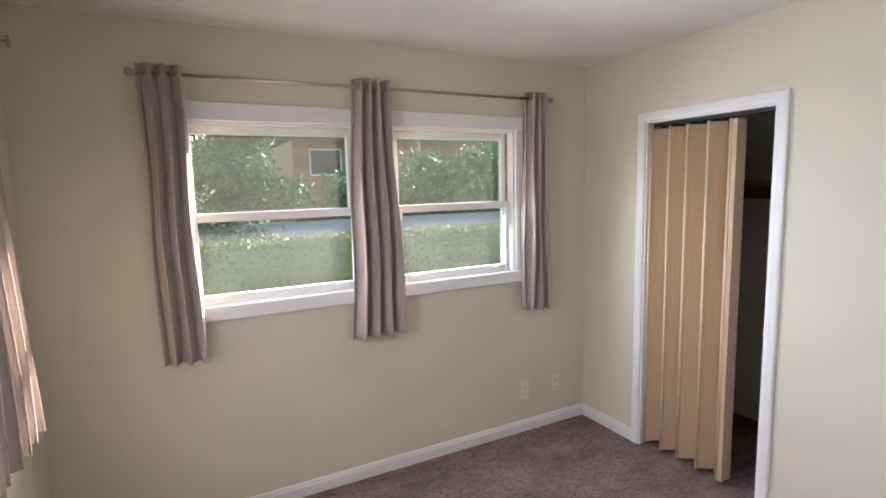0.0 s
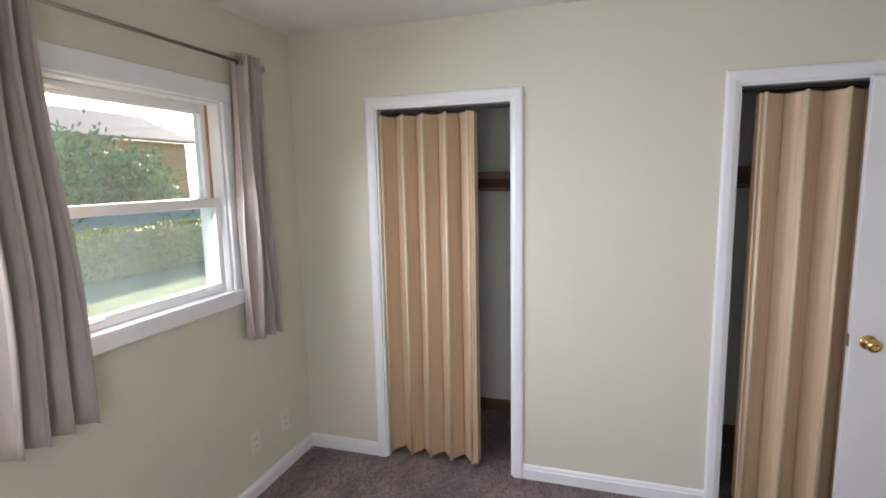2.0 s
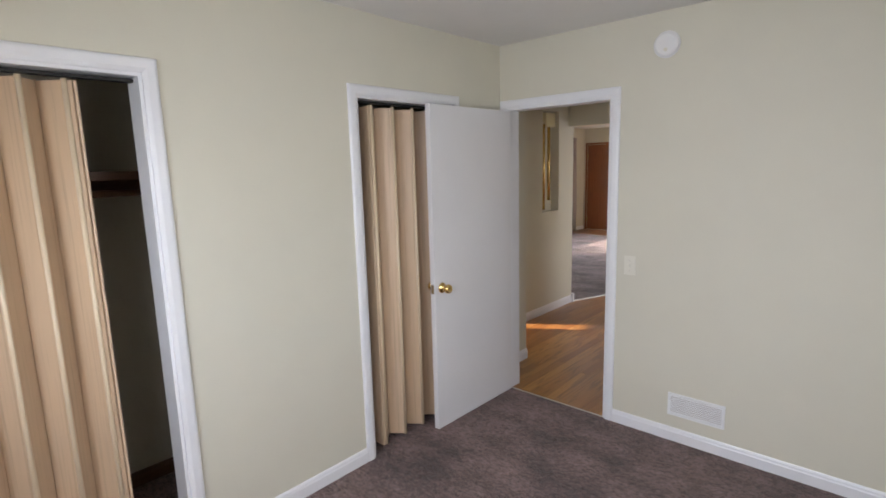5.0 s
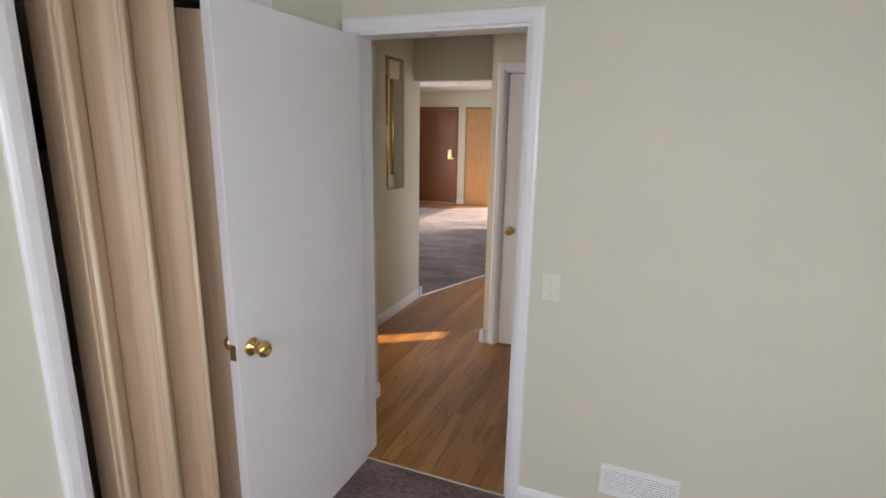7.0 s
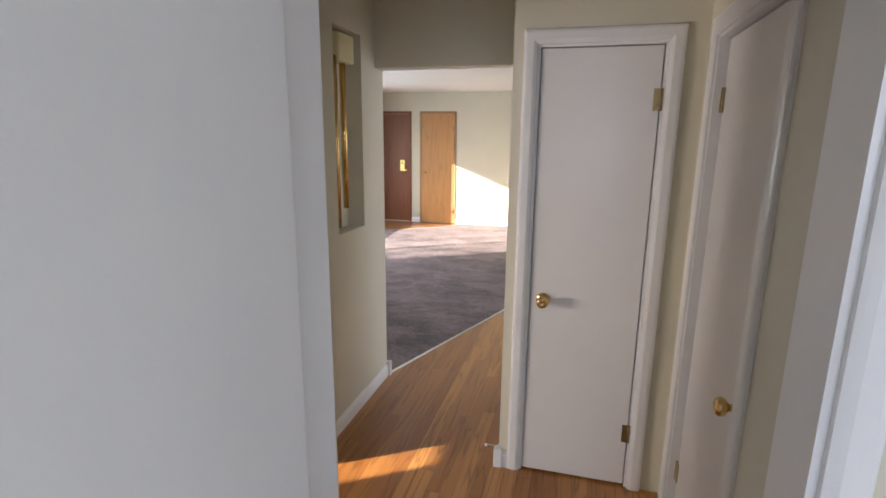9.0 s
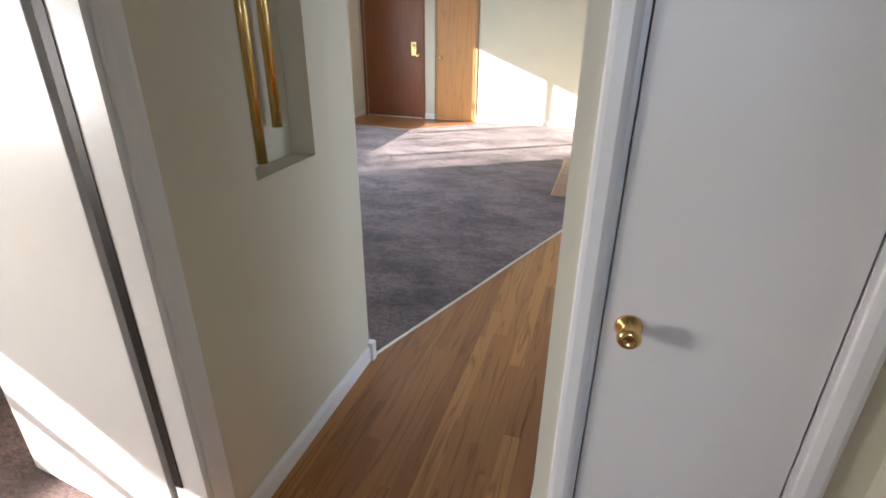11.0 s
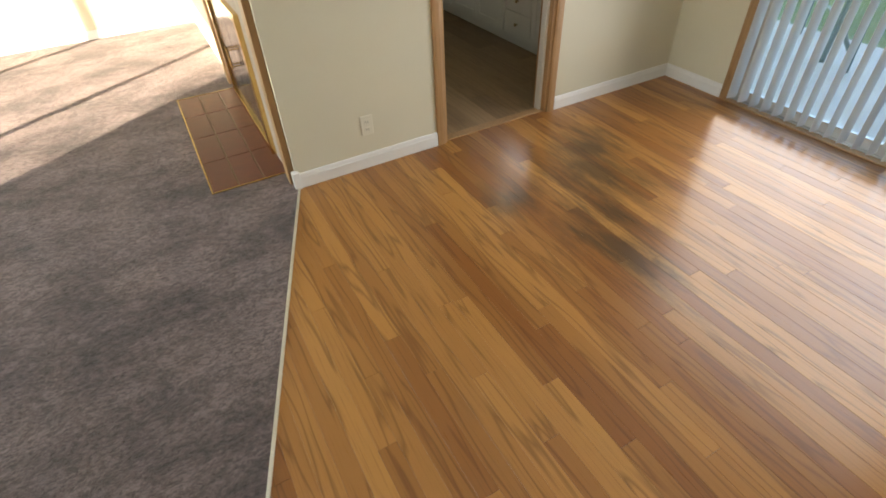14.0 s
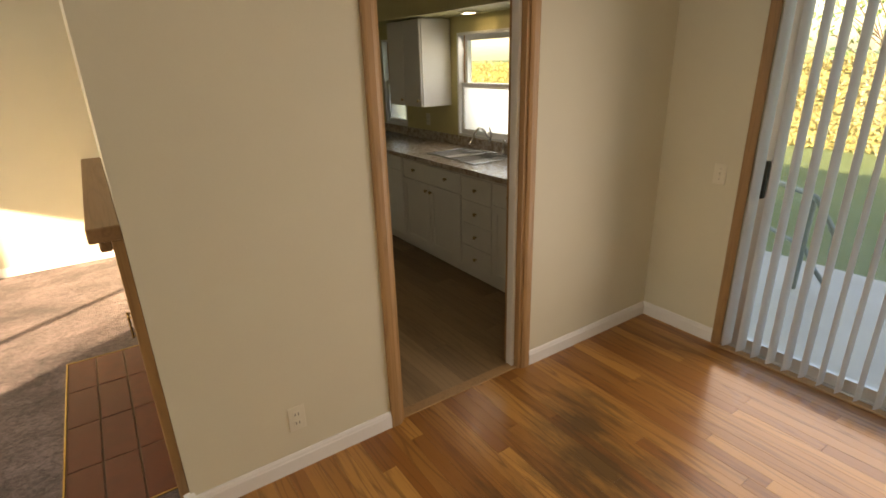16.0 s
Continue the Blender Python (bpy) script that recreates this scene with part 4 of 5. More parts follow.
def wall_register(m, w, h, label):
    th = thing("wall_register", label, "vent")
    th.matrix_world = m
    f = 0.016
    for b in ((0, 0, 0, w, 0.008, f), (0, 0, h - f, w, 0.008, h), (0, 0, f, f, 0.008, h - f), (w - f, 0, f, w, 0.008, h - f)):
        part("frame", bbox(*b, bev=0.002), VINYL, th)
    part("backing", bbox(f, 0.0005, f, w - f, 0.0015, h - f, bev=0), GROUT, th)
    n = 10
    for i in range(n):
        z = f + (i + 0.5) * (h - 2 * f) / n
        bm = bbox(f, -0.0008, -0.0035, w - f, 0.0008, 0.0035, bev=0)
        bm.transform(Matrix.Translation((0, 0.0045, z)) @ Matrix.Rotation(radians(40), 4, 'X'))
        part("slat", bm, VINYL, th)
    part("lever", bbox(w - 0.014, 0.008, h * 0.62, w - 0.006, 0.02, h * 0.70, bev=0.001), VINYL, th)


wall_register(pose(1.516, 0, 0.165), 0.306, 0.138, "white louvred wall register above the baseboard")
wall_register(pose(LX, -7.75, 0.02, 0, 0, 90), 0.35, 0.14, "white floor-level heating register under the window")

# ---- hall: door chime in the niche ----
th = thing("door_chime", "cream door chime with two long brass tubes in a niche", "door chime")
ny = (NICHE[0] + NICHE[1]) / 2
xb = HX + 0.095
part("chime_cover", bbox(xb - 0.075, -2.09, 2.04, xb, -1.90, 2.19, bev=0.014, seg=3), CREAMP, th)
for y, zb in ((-1.90, 1.152), (-2.003, 1.25)):
    tube = part("chime_tube", cyl(0.017, (xb - 0.04, y, zb), (xb - 0.04, y, 2.07), 20), BRASS, th, "long polished brass tube", smooth=True)

# door stop and strike at the linen closet
th = thing("door_stop", "small white spring door stop on the baseboard", "door stop")
part("base", cyl(0.011, (LCX + 0.014, -1.74, 0.05), (LCX + 0.021, -1.74, 0.05), 14), VINYL, th)
part("spring", cyl(0.006, (LCX + 0.021, -1.74, 0.05), (LCX + 0.075, -1.74, 0.05), 12), CHROME, th)
part("tip", cyl(0.008, (LCX + 0.075, -1.74, 0.05), (LCX + 0.088, -1.74, 0.05), 12), VINYL, th)

# ---- dining: patio door and blinds ----
th = thing("patio_door", "aluminium sliding glass patio door, closed", "sliding door", kind="structure")
y0, y1 = SLD
ym = (y0 + y1) / 2
ALU = plain("mill aluminium", (0.55, 0.56, 0.57), 0.35, 0.9, vary=0.05)
for b in ((DX - 0.13, y0, 0.0, DX - 0.02, y0 + 0.03, 2.04), (DX - 0.13, y1 - 0.03, 0.0, DX - 0.02, y1, 2.04), (DX - 0.13, y0 + 0.03, 2.01, DX - 0.02, y1 - 0.03, 2.04), (DX - 0.13, y0 + 0.03, -0.02, DX - 0.02, y1 - 0.03, 0.018)):
    part("frame", bbox(*b, bev=0.002), ALU, th)
for a, b, x in ((y0 + 0.03, ym + 0.03, DX - 0.065), (ym - 0.03, y1 - 0.03, DX - 0.11)):
    s = new("door_panel")
    s.parent = th
    for c in ((x, a, 0.02, x + 0.03, a + 0.05, 2.008), (x, b - 0.05, 0.02, x + 0.03, b, 2.008), (x, a + 0.05, 0.02, x + 0.03, b - 0.05, 0.085), (x, a + 0.05, 1.95, x + 0.03, b - 0.05, 2.008)):
        part("panel_rail", bbox(*c, bev=0.002), ALU, s)
    part("pane", bbox(x + 0.012, a + 0.045, 0.08, x + 0.017, b - 0.045, 1.955, bev=0), PATIOGLASS, s).visible_shadow = False
part("pull_handle", bbox(DX - 0.035, y0 + 0.045, 0.92, DX - 0.005, y0 + 0.07, 1.12, bev=0.006), DARK_METAL_OR_SHADE, th, "dark pull handle")
single("threshold", bbox(DX - 0.02, y0, 0.0, DX + 0.03, y1, 0.012, bev=0.004), CASEWOOD, "varnished wooden sill strip at the patio door", "threshold", "structure")

th = thing("vertical_blind", "white vertical blind with vanes turned open", "blind")
part("headrail", bbox(DX + 0.02, y0 - 0.02, 1.98, DX + 0.075, y1 + 0.02, 2.02, bev=0.004), VINYL, th)


def vane_bm():
    bm = bmesh.new()
    w, n = 0.089, 8
    ring = []
    for z in (0.055, 1.985):
        r = []
        for s in (1, -1):
            for i in range(n + 1):
                u = (i if s > 0 else n - i) / n - 0.5
                r.append(bm.verts.new((u * w, 0.010 * (1 - 4 * u * u) + s * 0.0007, z)))
        ring.append(r)
    k = len(ring[0])
    for i in range(k):
        bm.faces.new((ring[0][i], ring[0][(i + 1) % k], ring[1][(i + 1) % k], ring[1][i]))
    bm.faces.new(ring[0])
    bm.faces.new(ring[1][::-1])
    return bm


BLIND = plain("pale blind vinyl", (0.60, 0.63, 0.67), 0.5, vary=0.02)
vane_me = mesh_of("vane", vane_bm(), BLIND, False)
rnd = random.Random(4)
yv = y0 + 0.055
while yv < y1 - 0.02:
    v = new("vane", vane_me)
    v.parent = th
    v.matrix_basis = pose(DX + 0.05, yv, 0, 0, 0, -4 + rnd.uniform(-4, 4))
    yv += 0.080

# ---- fireplace ----
HY0, HY1, HX1 = -6.775, -5.335, FPX + 0.438
th = thing("fireplace", "built-in fireplace with glass doors, brass frame and wood surround", "fireplace")
part("surround_post", bbox(FPX, -5.28, 0.01, FPX + 0.035, -5.19, 1.149, bev=0.004), CASEWOOD, th, "varnished wooden surround post")
part("surround_post", bbox(FPX, -6.96, 0.01, FPX + 0.035, -6.87, 1.149, bev=0.004), CASEWOOD, th, "varnished wooden surround post")
BRICK = plain("painted brick face", (0.42, 0.36, 0.30), 0.8, vary=0.15, scale=9, relief=0.004)
part("face", bbox(FPX, -6.87, 0.01, FPX + 0.012, -5.28, 1.149, bev=0), BRICK, th, "pale masonry face")
for b in ((-6.62, -6.57, 0.03, 0.83), (-5.60, -5.55, 0.03, 0.83), (-6.57, -5.60, 0.03, 0.08), (-6.57, -5.60, 0.78, 0.83)):
    part("door_frame", bbox(FPX + 0.012, b[0], b[2], FPX + 0.04, b[1], b[3], bev=0.003), BRASS, th, "brass frame bar")
SMOKED = plain("smoked glass", (0.02, 0.02, 0.02), 0.08)
for a, b in ((-6.57, -6.09), (-6.08, -5.60)):
    g = part("glass_door", bbox(FPX + 0.016, a, 0.08, FPX + 0.024, b, 0.78, bev=0.002), SMOKED, th, "dark glass fire door")
    part("handle", cyl(0.006, (FPX + 0.06, (a + b) / 2 + (0.27 if a < -6.3 else -0.27), 0.40), (FPX + 0.06, (a + b) / 2 + (0.27 if a < -6.3 else -0.27), 0.52), 10), BRASS, g)
    for z in (0.41, 0.51):
        part("handle_stub", cyl(0.004, (FPX + 0.02, (a + b) / 2 + (0.27 if a < -6.3 else -0.27), z), (FPX + 0.06, (a + b) / 2 + (0.27 if a < -6.3 else -0.27), z), 8), BRASS, g)
th = thing("mantel_shelf", "brown wooden mantel shelf on brackets", "mantel")
part("shelf_board", bbox(FPX, -6.80, 1.15, FPX + 0.095, -5.18, 1.20, bev=0.006), MANTEL, th)
for y in (-6.6, -5.4):
    part("bracket", bbox(FPX + 0.036, y - 0.025, 1.06, FPX + 0.075, y + 0.025, 1.15, bev=0.008), MANTEL, th)


# ---- kitchen ----
CF = 0.54


def panel_front(parent, name, y0, y1, z0, z1, knobs, shaker=True):
    """A cabinet front at CF facing +x, with frame and recessed field, and knobs at (y, z)."""
    d = part(name, bbox(CF, y0, z0, CF + 0.012, y1, z1, bev=0.002), CABW, parent)
    if shaker:
        f = 0.055
        for b in ((y0, y0 + f, z0, z1), (y1 - f, y1, z0, z1), (y0 + f, y1 - f, z0, z0 + f), (y0 + f, y1 - f, z1 - f, z1)):
            part("stile", bbox(CF + 0.0125, b[0], b[2], CF + 0.020, b[1], b[3], bev=0.002), CABW, d)
    for y, z in knobs:
        part("knob", lathe([(0, 0), (0.007, 0), (0.006, 0.012), (0.014, 0.018), (0.014, 0.024), (0.008, 0.028), (0, 0.028)], 14, Matrix.Translation((CF + 0.0205 if shaker else CF + 0.012, y, z)) @ Matrix.Rotation(math.pi / 2, 4, 'Y')), AGED, d, "small dark bronze knob", smooth=True)


def base_unit(name, label, y0, y1, fronts):
    th = thing(name, label, "cabinet", group="kitchen base cabinets")
    part("body", bbox(KX + 0.005, y0 + 0.002, 0.10, CF, y1 - 0.002, 0.86, bev=0.001), CABW, th)
    part("toe_kick", bbox(KX + 0.005, y0 + 0.002, 0.0, CF - 0.07, y1 - 0.002, 0.10, bev=0.001), CABW, th)
    for nm, a, b, z0, z1, knobs, sh in fronts:
        panel_front(th, nm, a, b, z0, z1, knobs, sh)


ys = [-7.88, -7.284, -6.40, -6.03, -5.65, KY - 0.125]
m1 = (ys[1] + ys[2]) / 2
th = thing("dishwasher", "white built-in dishwasher under the counter", "dishwasher")
part("body", bbox(KX + 0.005, ys[0] + 0.004, 0.10, CF - 0.01, ys[1] - 0.004, 0.858, bev=0.003), CABW, th)
part("front_door", bbox(CF - 0.008, ys[0] + 0.006, 0.13, CF + 0.02, ys[1] - 0.006, 0.73, bev=0.006), VINYL, th)
part("control_panel", bbox(CF - 0.008, ys[0] + 0.006, 0.735, CF + 0.024, ys[1] - 0.006, 0.855, bev=0.006), VINYL, th)
part("toe_kick", bbox(KX + 0.005, ys[0] + 0.004, 0.0, CF - 0.07, ys[1] - 0.004, 0.10, bev=0.001), CABW, th)
base_unit("sink_cabinet", "white sink base cabinet with two panelled doors", ys[1], ys[2], [
    ("false_front", ys[1] + 0.01, ys[2] - 0.01, 0.70, 0.845, [(ys[1] + 0.2, 0.775), (ys[2] - 0.2, 0.775)], False),
    ("door", ys[1] + 0.01, m1 - 0.003, 0.12, 0.685, [(m1 - 0.035, 0.63)], True), ("door", m1 + 0.003, ys[2] - 0.01, 0.12, 0.685, [(m1 + 0.035, 0.63)], True)])
dz = (0.845 - 0.12) / 4
base_unit("drawer_cabinet", "white four-drawer base cabinet with bronze knobs", ys[2], ys[3], [
    ("drawer", ys[2] + 0.01, ys[3] - 0.01, 0.12 + i * dz + 0.004, 0.12 + (i + 1) * dz - 0.004, [((ys[2] + ys[3]) / 2, 0.12 + (i + 0.5) * dz)], False) for i in range(4)])
for a, b in ((ys[3], ys[4]), (ys[4], ys[5])):
    base_unit("base_cabinet", "white single-door base cabinet with top drawer", a, b, [
        ("drawer", a + 0.01, b - 0.01, 0.70, 0.845, [((a + b) / 2, 0.775)], False), ("door", a + 0.01, b - 0.01, 0.12, 0.685, [(b - 0.05, 0.63)], True)])
base_unit("base_cabinet", "white base cabinet at the far end of the kitchen", FY + 0.01, ys[0], [("door", FY + 0.02, ys[0] - 0.01, 0.12, 0.845, [(ys[0] - 0.05, 0.75)], True)])
SK = (-7.06, -6.40, 0.03, 0.42)
th = thing("countertop", "speckled beige laminate worktop with a backsplash lip", "worktop")
for n, b in enumerate(((KX, FY, CF + 0.035, SK[0]), (KX, SK[1], CF + 0.035, KY - 0.12), (KX, SK[0], SK[2], SK[1]), (SK[3], SK[0], CF + 0.035, SK[1]))):
    part("top", bbox(b[0] + 0.002, b[1], 0.863, b[2], b[3], 0.902, bev=0.004 if n < 2 else 0.001), COUNTER, th)
part("backsplash", bbox(KX + 0.002, FY, 0.903, KX + 0.02, KY - 0.12, 0.99, bev=0.003), COUNTER, th)
th = thing("kitchen_sink", "stainless steel double bowl sink set in the worktop", "sink")
mid = (SK[0] + SK[1]) / 2
for a, b in ((SK[0], mid), (mid, SK[1])):
    for q in ((SK[2] + 0.01, a + 0.01, 0.72, SK[3] - 0.01, b - 0.01, 0.726), (SK[2] + 0.004, a + 0.01, 0.72, SK[2] + 0.012, b - 0.01, 0.905), (SK[3] - 0.012, a + 0.01, 0.72, SK[3] - 0.004, b - 0.01, 0.905), (SK[2] + 0.01, a + 0.004, 0.72, SK[3] - 0.01, a + 0.012, 0.905), (SK[2] + 0.01, b - 0.012, 0.72, SK[3] - 0.01, b - 0.004, 0.905)):
        part("bowl_wall", bbox(*q, bev=0.001), STEEL, th)
for q in ((SK[2] - 0.03, SK[0] - 0.02, SK[2] + 0.01, SK[1] + 0.02), (SK[3] - 0.01, SK[0] - 0.02, SK[3] + 0.02, SK[1] + 0.02), (SK[2] + 0.01, SK[0] - 0.02, SK[3] - 0.01, SK[0] + 0.01), (SK[2] + 0.01, SK[1] - 0.01, SK[3] - 0.01, SK[1] + 0.02), (SK[2] + 0.01, mid - 0.014, SK[3] - 0.01, mid + 0.014)):
    part("rim", bbox(q[0], q[1], 0.9035, q[2], q[3], 0.909, bev=0.002), STEEL, th)


def tube(points, r, n=10, bm=None):
    bm = bm or bmesh.new()
    pts = [Vector(p) for p in points]
    rings = []
    for i, p in enumerate(pts):
        d = (pts[min(i + 1, len(pts) - 1)] - pts[max(i - 1, 0)]).normalized()
        q = d.to_track_quat('Z', 'Y')
        rings.append([bm.verts.new(p + q @ Vector((r * math.cos(k * math.tau / n), r * math.sin(k * math.tau / n), 0))) for k in range(n)])
    for a, b in zip(rings, rings[1:]):
        for k in range(n):
            bm.faces.new((a[k], a[(k + 1) % n], b[(k + 1) % n], b[k]))
    bm.faces.new(rings[0][::-1])
    bm.faces.new(rings[-1])
    return bm


th = thing("faucet", "chrome kitchen faucet with arched spout and side spray", "faucet")
fy = mid
part("base_plate", bbox(KX + 0.055, fy - 0.11, 0.9095, KX + 0.10, fy + 0.11, 0.922, bev=0.005), CHROME, th)
part("spout", tube([(KX + 0.075 + 0.22 * s, fy, 0.92 + 0.20 * math.sin(min(1, 0.15 + s * 0.95) * math.pi * 0.86)) for s in [i / 14 for i in range(15)]], 0.011), CHROME, th, smooth=True)
part("lever", tube([(KX + 0.075, fy, 0.99), (KX + 0.07, fy + 0.02, 1.06), (KX + 0.10, fy + 0.03, 1.12)], 0.008), CHROME, th, smooth=True)
part("side_spray", lathe([(0, 0), (0.02, 0), (0.016, 0.02), (0.012, 0.06), (0.016, 0.10), (0.012, 0.125), (0, 0.13)], 16, Matrix.Translation((KX + 0.08, fy + 0.19, 0.909))), CHROME, th, smooth=True)

th = thing("wall_cabinet", "white two-door wall cabinet between the kitchen windows", "cabinet")
part("body", bbox(KX + 0.004, -7.96, 1.26, 0.245, -7.38, 2.0, bev=0.002), CABW, th)
for a, b in ((-7.955, -7.673), (-7.667, -7.385)):
    d = part("door", bbox(0.246, a, 1.265, 0.265, b, 1.995, bev=0.003), CABW, th)
    part("knob", lathe([(0, 0), (0.007, 0), (0.006, 0.012), (0.014, 0.018), (0.014, 0.024), (0, 0.028)], 14, Matrix.Translation((0.265, b - 0.03, 1.315)) @ Matrix.Rotation(math.pi / 2, 4, 'Y')), AGED, d)
single("wall_soffit", bbox(KX + 0.002, FY, 2.01, KX + 0.41, KY - 0.125, CEIL_Z, bev=0), KITWALL, "yellow painted soffit above the kitchen cabinets", "soffit", "structure")
th = thing("soffit_lamp", "round soffit lamp glowing above the sink", "lamp")
part("rim", lathe([(0.05, 0), (0.09, 0), (0.09, -0.014), (0.07, -0.016), (0.05, -0.004)], 24, Matrix.Translation((0.14, -6.82, 2.009))), CHROME, th)
GLOW, gnt, gb = mat("lit lamp lens")
gb.inputs["Emission Color"].default_value = (1, 0.86, 0.6, 1)
gb.inputs["Emission Strength"].default_value = 6.0
part("lens", lathe([(0, -0.012), (0.045, -0.011), (0.062, -0.006), (0.062, 0.0), (0, 0.0)], 24, Matrix.Translation((0.14, -6.82, 2.007))), GLOW, th, "glowing warm lens")
outlet(pose(KX, -7.80, 1.10, 0, 0, -90), "ivory wall outlet above the worktop")

# ---- living room curtain ----
th = thing("curtain", "long grey brown curtain beside the picture window", "curtain")
th.matrix_world = pose(LX - 0.09, -8.20, 0, 0, 0, 90)
part("fabric", curtain_bm(0.60, 0.03, 2.22, 5, 0.04, 21), FABRIC, th, smooth=True)
th = thing("curtain_rod", "dark curtain rod above the picture window", "curtain rod")
part("rod", cyl(0.011, (LX - 0.09, -8.26, 2.19), (LX - 0.09, -4.1, 2.19)), NICKEL, th, smooth=True)
for y in (-8.23, -6.1, -4.15):
    part("bracket", bbox(LX - 0.09, y - 0.006, 2.17, LX, y + 0.006, 2.182, bev=0.001), NICKEL, th)

# ---- hearth tiles ----
th = thing("hearth", "flush terracotta tile hearth with brass edge", "hearth")
part("bed", bbox(FPX, HY0, 0.0, HX1, HY1, 0.0105, bev=0), GROUT, th)
for b in ((HX1 - 0.008, HY0, HX1, HY1), (FPX, HY1 - 0.008, HX1 - 0.008, HY1), (FPX, HY0, HX1 - 0.008, HY0 + 0.008)):
    part("edge_trim", bbox(b[0], b[1], 0.010, b[2], b[3], 0.0165, bev=0.001), BRASS, th, "thin brass edge")
rows_n, cols_n = 4, 3
tw, tl = (HX1 - FPX - 0.012) / cols_n, (HY1 - HY0 - 0.018) / rows_n
tile_me = mesh_of("tile", bbox(-tw / 2 + 0.004, -tl / 2 + 0.004, 0, tw / 2 - 0.004, tl / 2 - 0.004, 0.006, bev=0.0018, seg=1), TILE)
for i in range(rows_n):
    for j in range(cols_n):
        t = new("tile", tile_me)
        t.parent = th
        t.matrix_basis = pose(FPX + 0.003 + tw * (j + 0.5), HY0 + 0.009 + tl * (i + 0.5), 0.0092 + random.uniform(0, 0.0008))

# ---- outdoors ----
GZ = -0.60
slab("ground", [(-400, -400), (400, -400), (400, 400), (-400, 400)], GZ - 0.2, GZ, LAWN, "mown green lawn", "lawn")
slab("patio", [(-2.3, -7.2), (-0.24, -7.2), (-0.24, -1.6), (-2.3, -1.6)], GZ, -0.14, CONCRETE, "pale concrete patio slab", "patio")
slab("step", [(-2.7, -6.4), (-2.3, -6.4), (-2.3, -4.0), (-2.7, -4.0)], GZ, -0.37, CONCRETE, "pale concrete garden step", "step")


def leaf_cloud(n, size, place, seed, flat=0.35):
    """Many small leaves, each a bent diamond, where place(rnd) gives a point and a direction out."""
    rnd = random.Random(seed)
    verts, faces = [], []
    for _ in range(n):
        c, out = place(rnd)
        d = Vector((rnd.gauss(0, 1), rnd.gauss(0, 1), rnd.gauss(0, 1)))
        d = (d.normalized() + out * 0.8).normalized()
        s = d.cross(Vector((rnd.gauss(0, 1), rnd.gauss(0, 1), rnd.gauss(0, 1)))).normalized()
        up = d.cross(s)
        l = size * rnd.uniform(0.6, 1.3)
        k = len(verts)
        for q in (c - d * l, c + s * l * flat + up * l * 0.1, c + d * l, c - s * l * flat + up * l * 0.1):
            verts.append(q)
        faces.append((k, k + 1, k + 2, k + 3))
    return verts, faces


def cloud_part(name, verts, faces, material, parent=None):
    me = bpy.data.meshes.new(name)
    me.from_pydata([tuple(v) for v in verts], [], faces)
    me.materials.append(material)
    ob = new(name, me)
    ob.parent = parent
    return ob


def hedge(x0, x1, y0, y1, z1, material, n, seed, label, size=0.05):
    th = thing("hedge", label, "hedge")

    def place(r):
        f = r.random()
        lx, ly, lz = x1 - x0, y1 - y0, z1 - GZ
        bump_ = 0.06 * math.sin(3.1 * (x0 + f * lx)) + 0.05 * math.sin(4.7 * (y0 + r.random() * ly))
        if r.random() < 0.45:
            return Vector((r.uniform(x0, x1), r.uniform(y0, y1), z1 + r.gauss(0, 0.05) + bump_)), Vector((0, 0, 1))
        if r.random() < lx / (lx + ly):
            s = r.choice((0, 1))
            return Vector((r.uniform(x0, x1), (y0, y1)[s] + r.gauss(0, 0.06), r.uniform(GZ, z1))), Vector((0, (-1, 1)[s], 0))
        s = r.choice((0, 1))
        return Vector(((x0, x1)[s] + r.gauss(0, 0.06), r.uniform(y0, y1), r.uniform(GZ, z1))), Vector(((-1, 1)[s], 0, 0))
    v, f = leaf_cloud(n, size, place, seed, 0.5)
    cloud_part("leaves", v, f, material, th)
    part("branches", bbox(x0 + 0.1, y0 + 0.1, GZ, x1 - 0.1, y1 - 0.1, z1 - 0.1, bev=0.08), material, th)


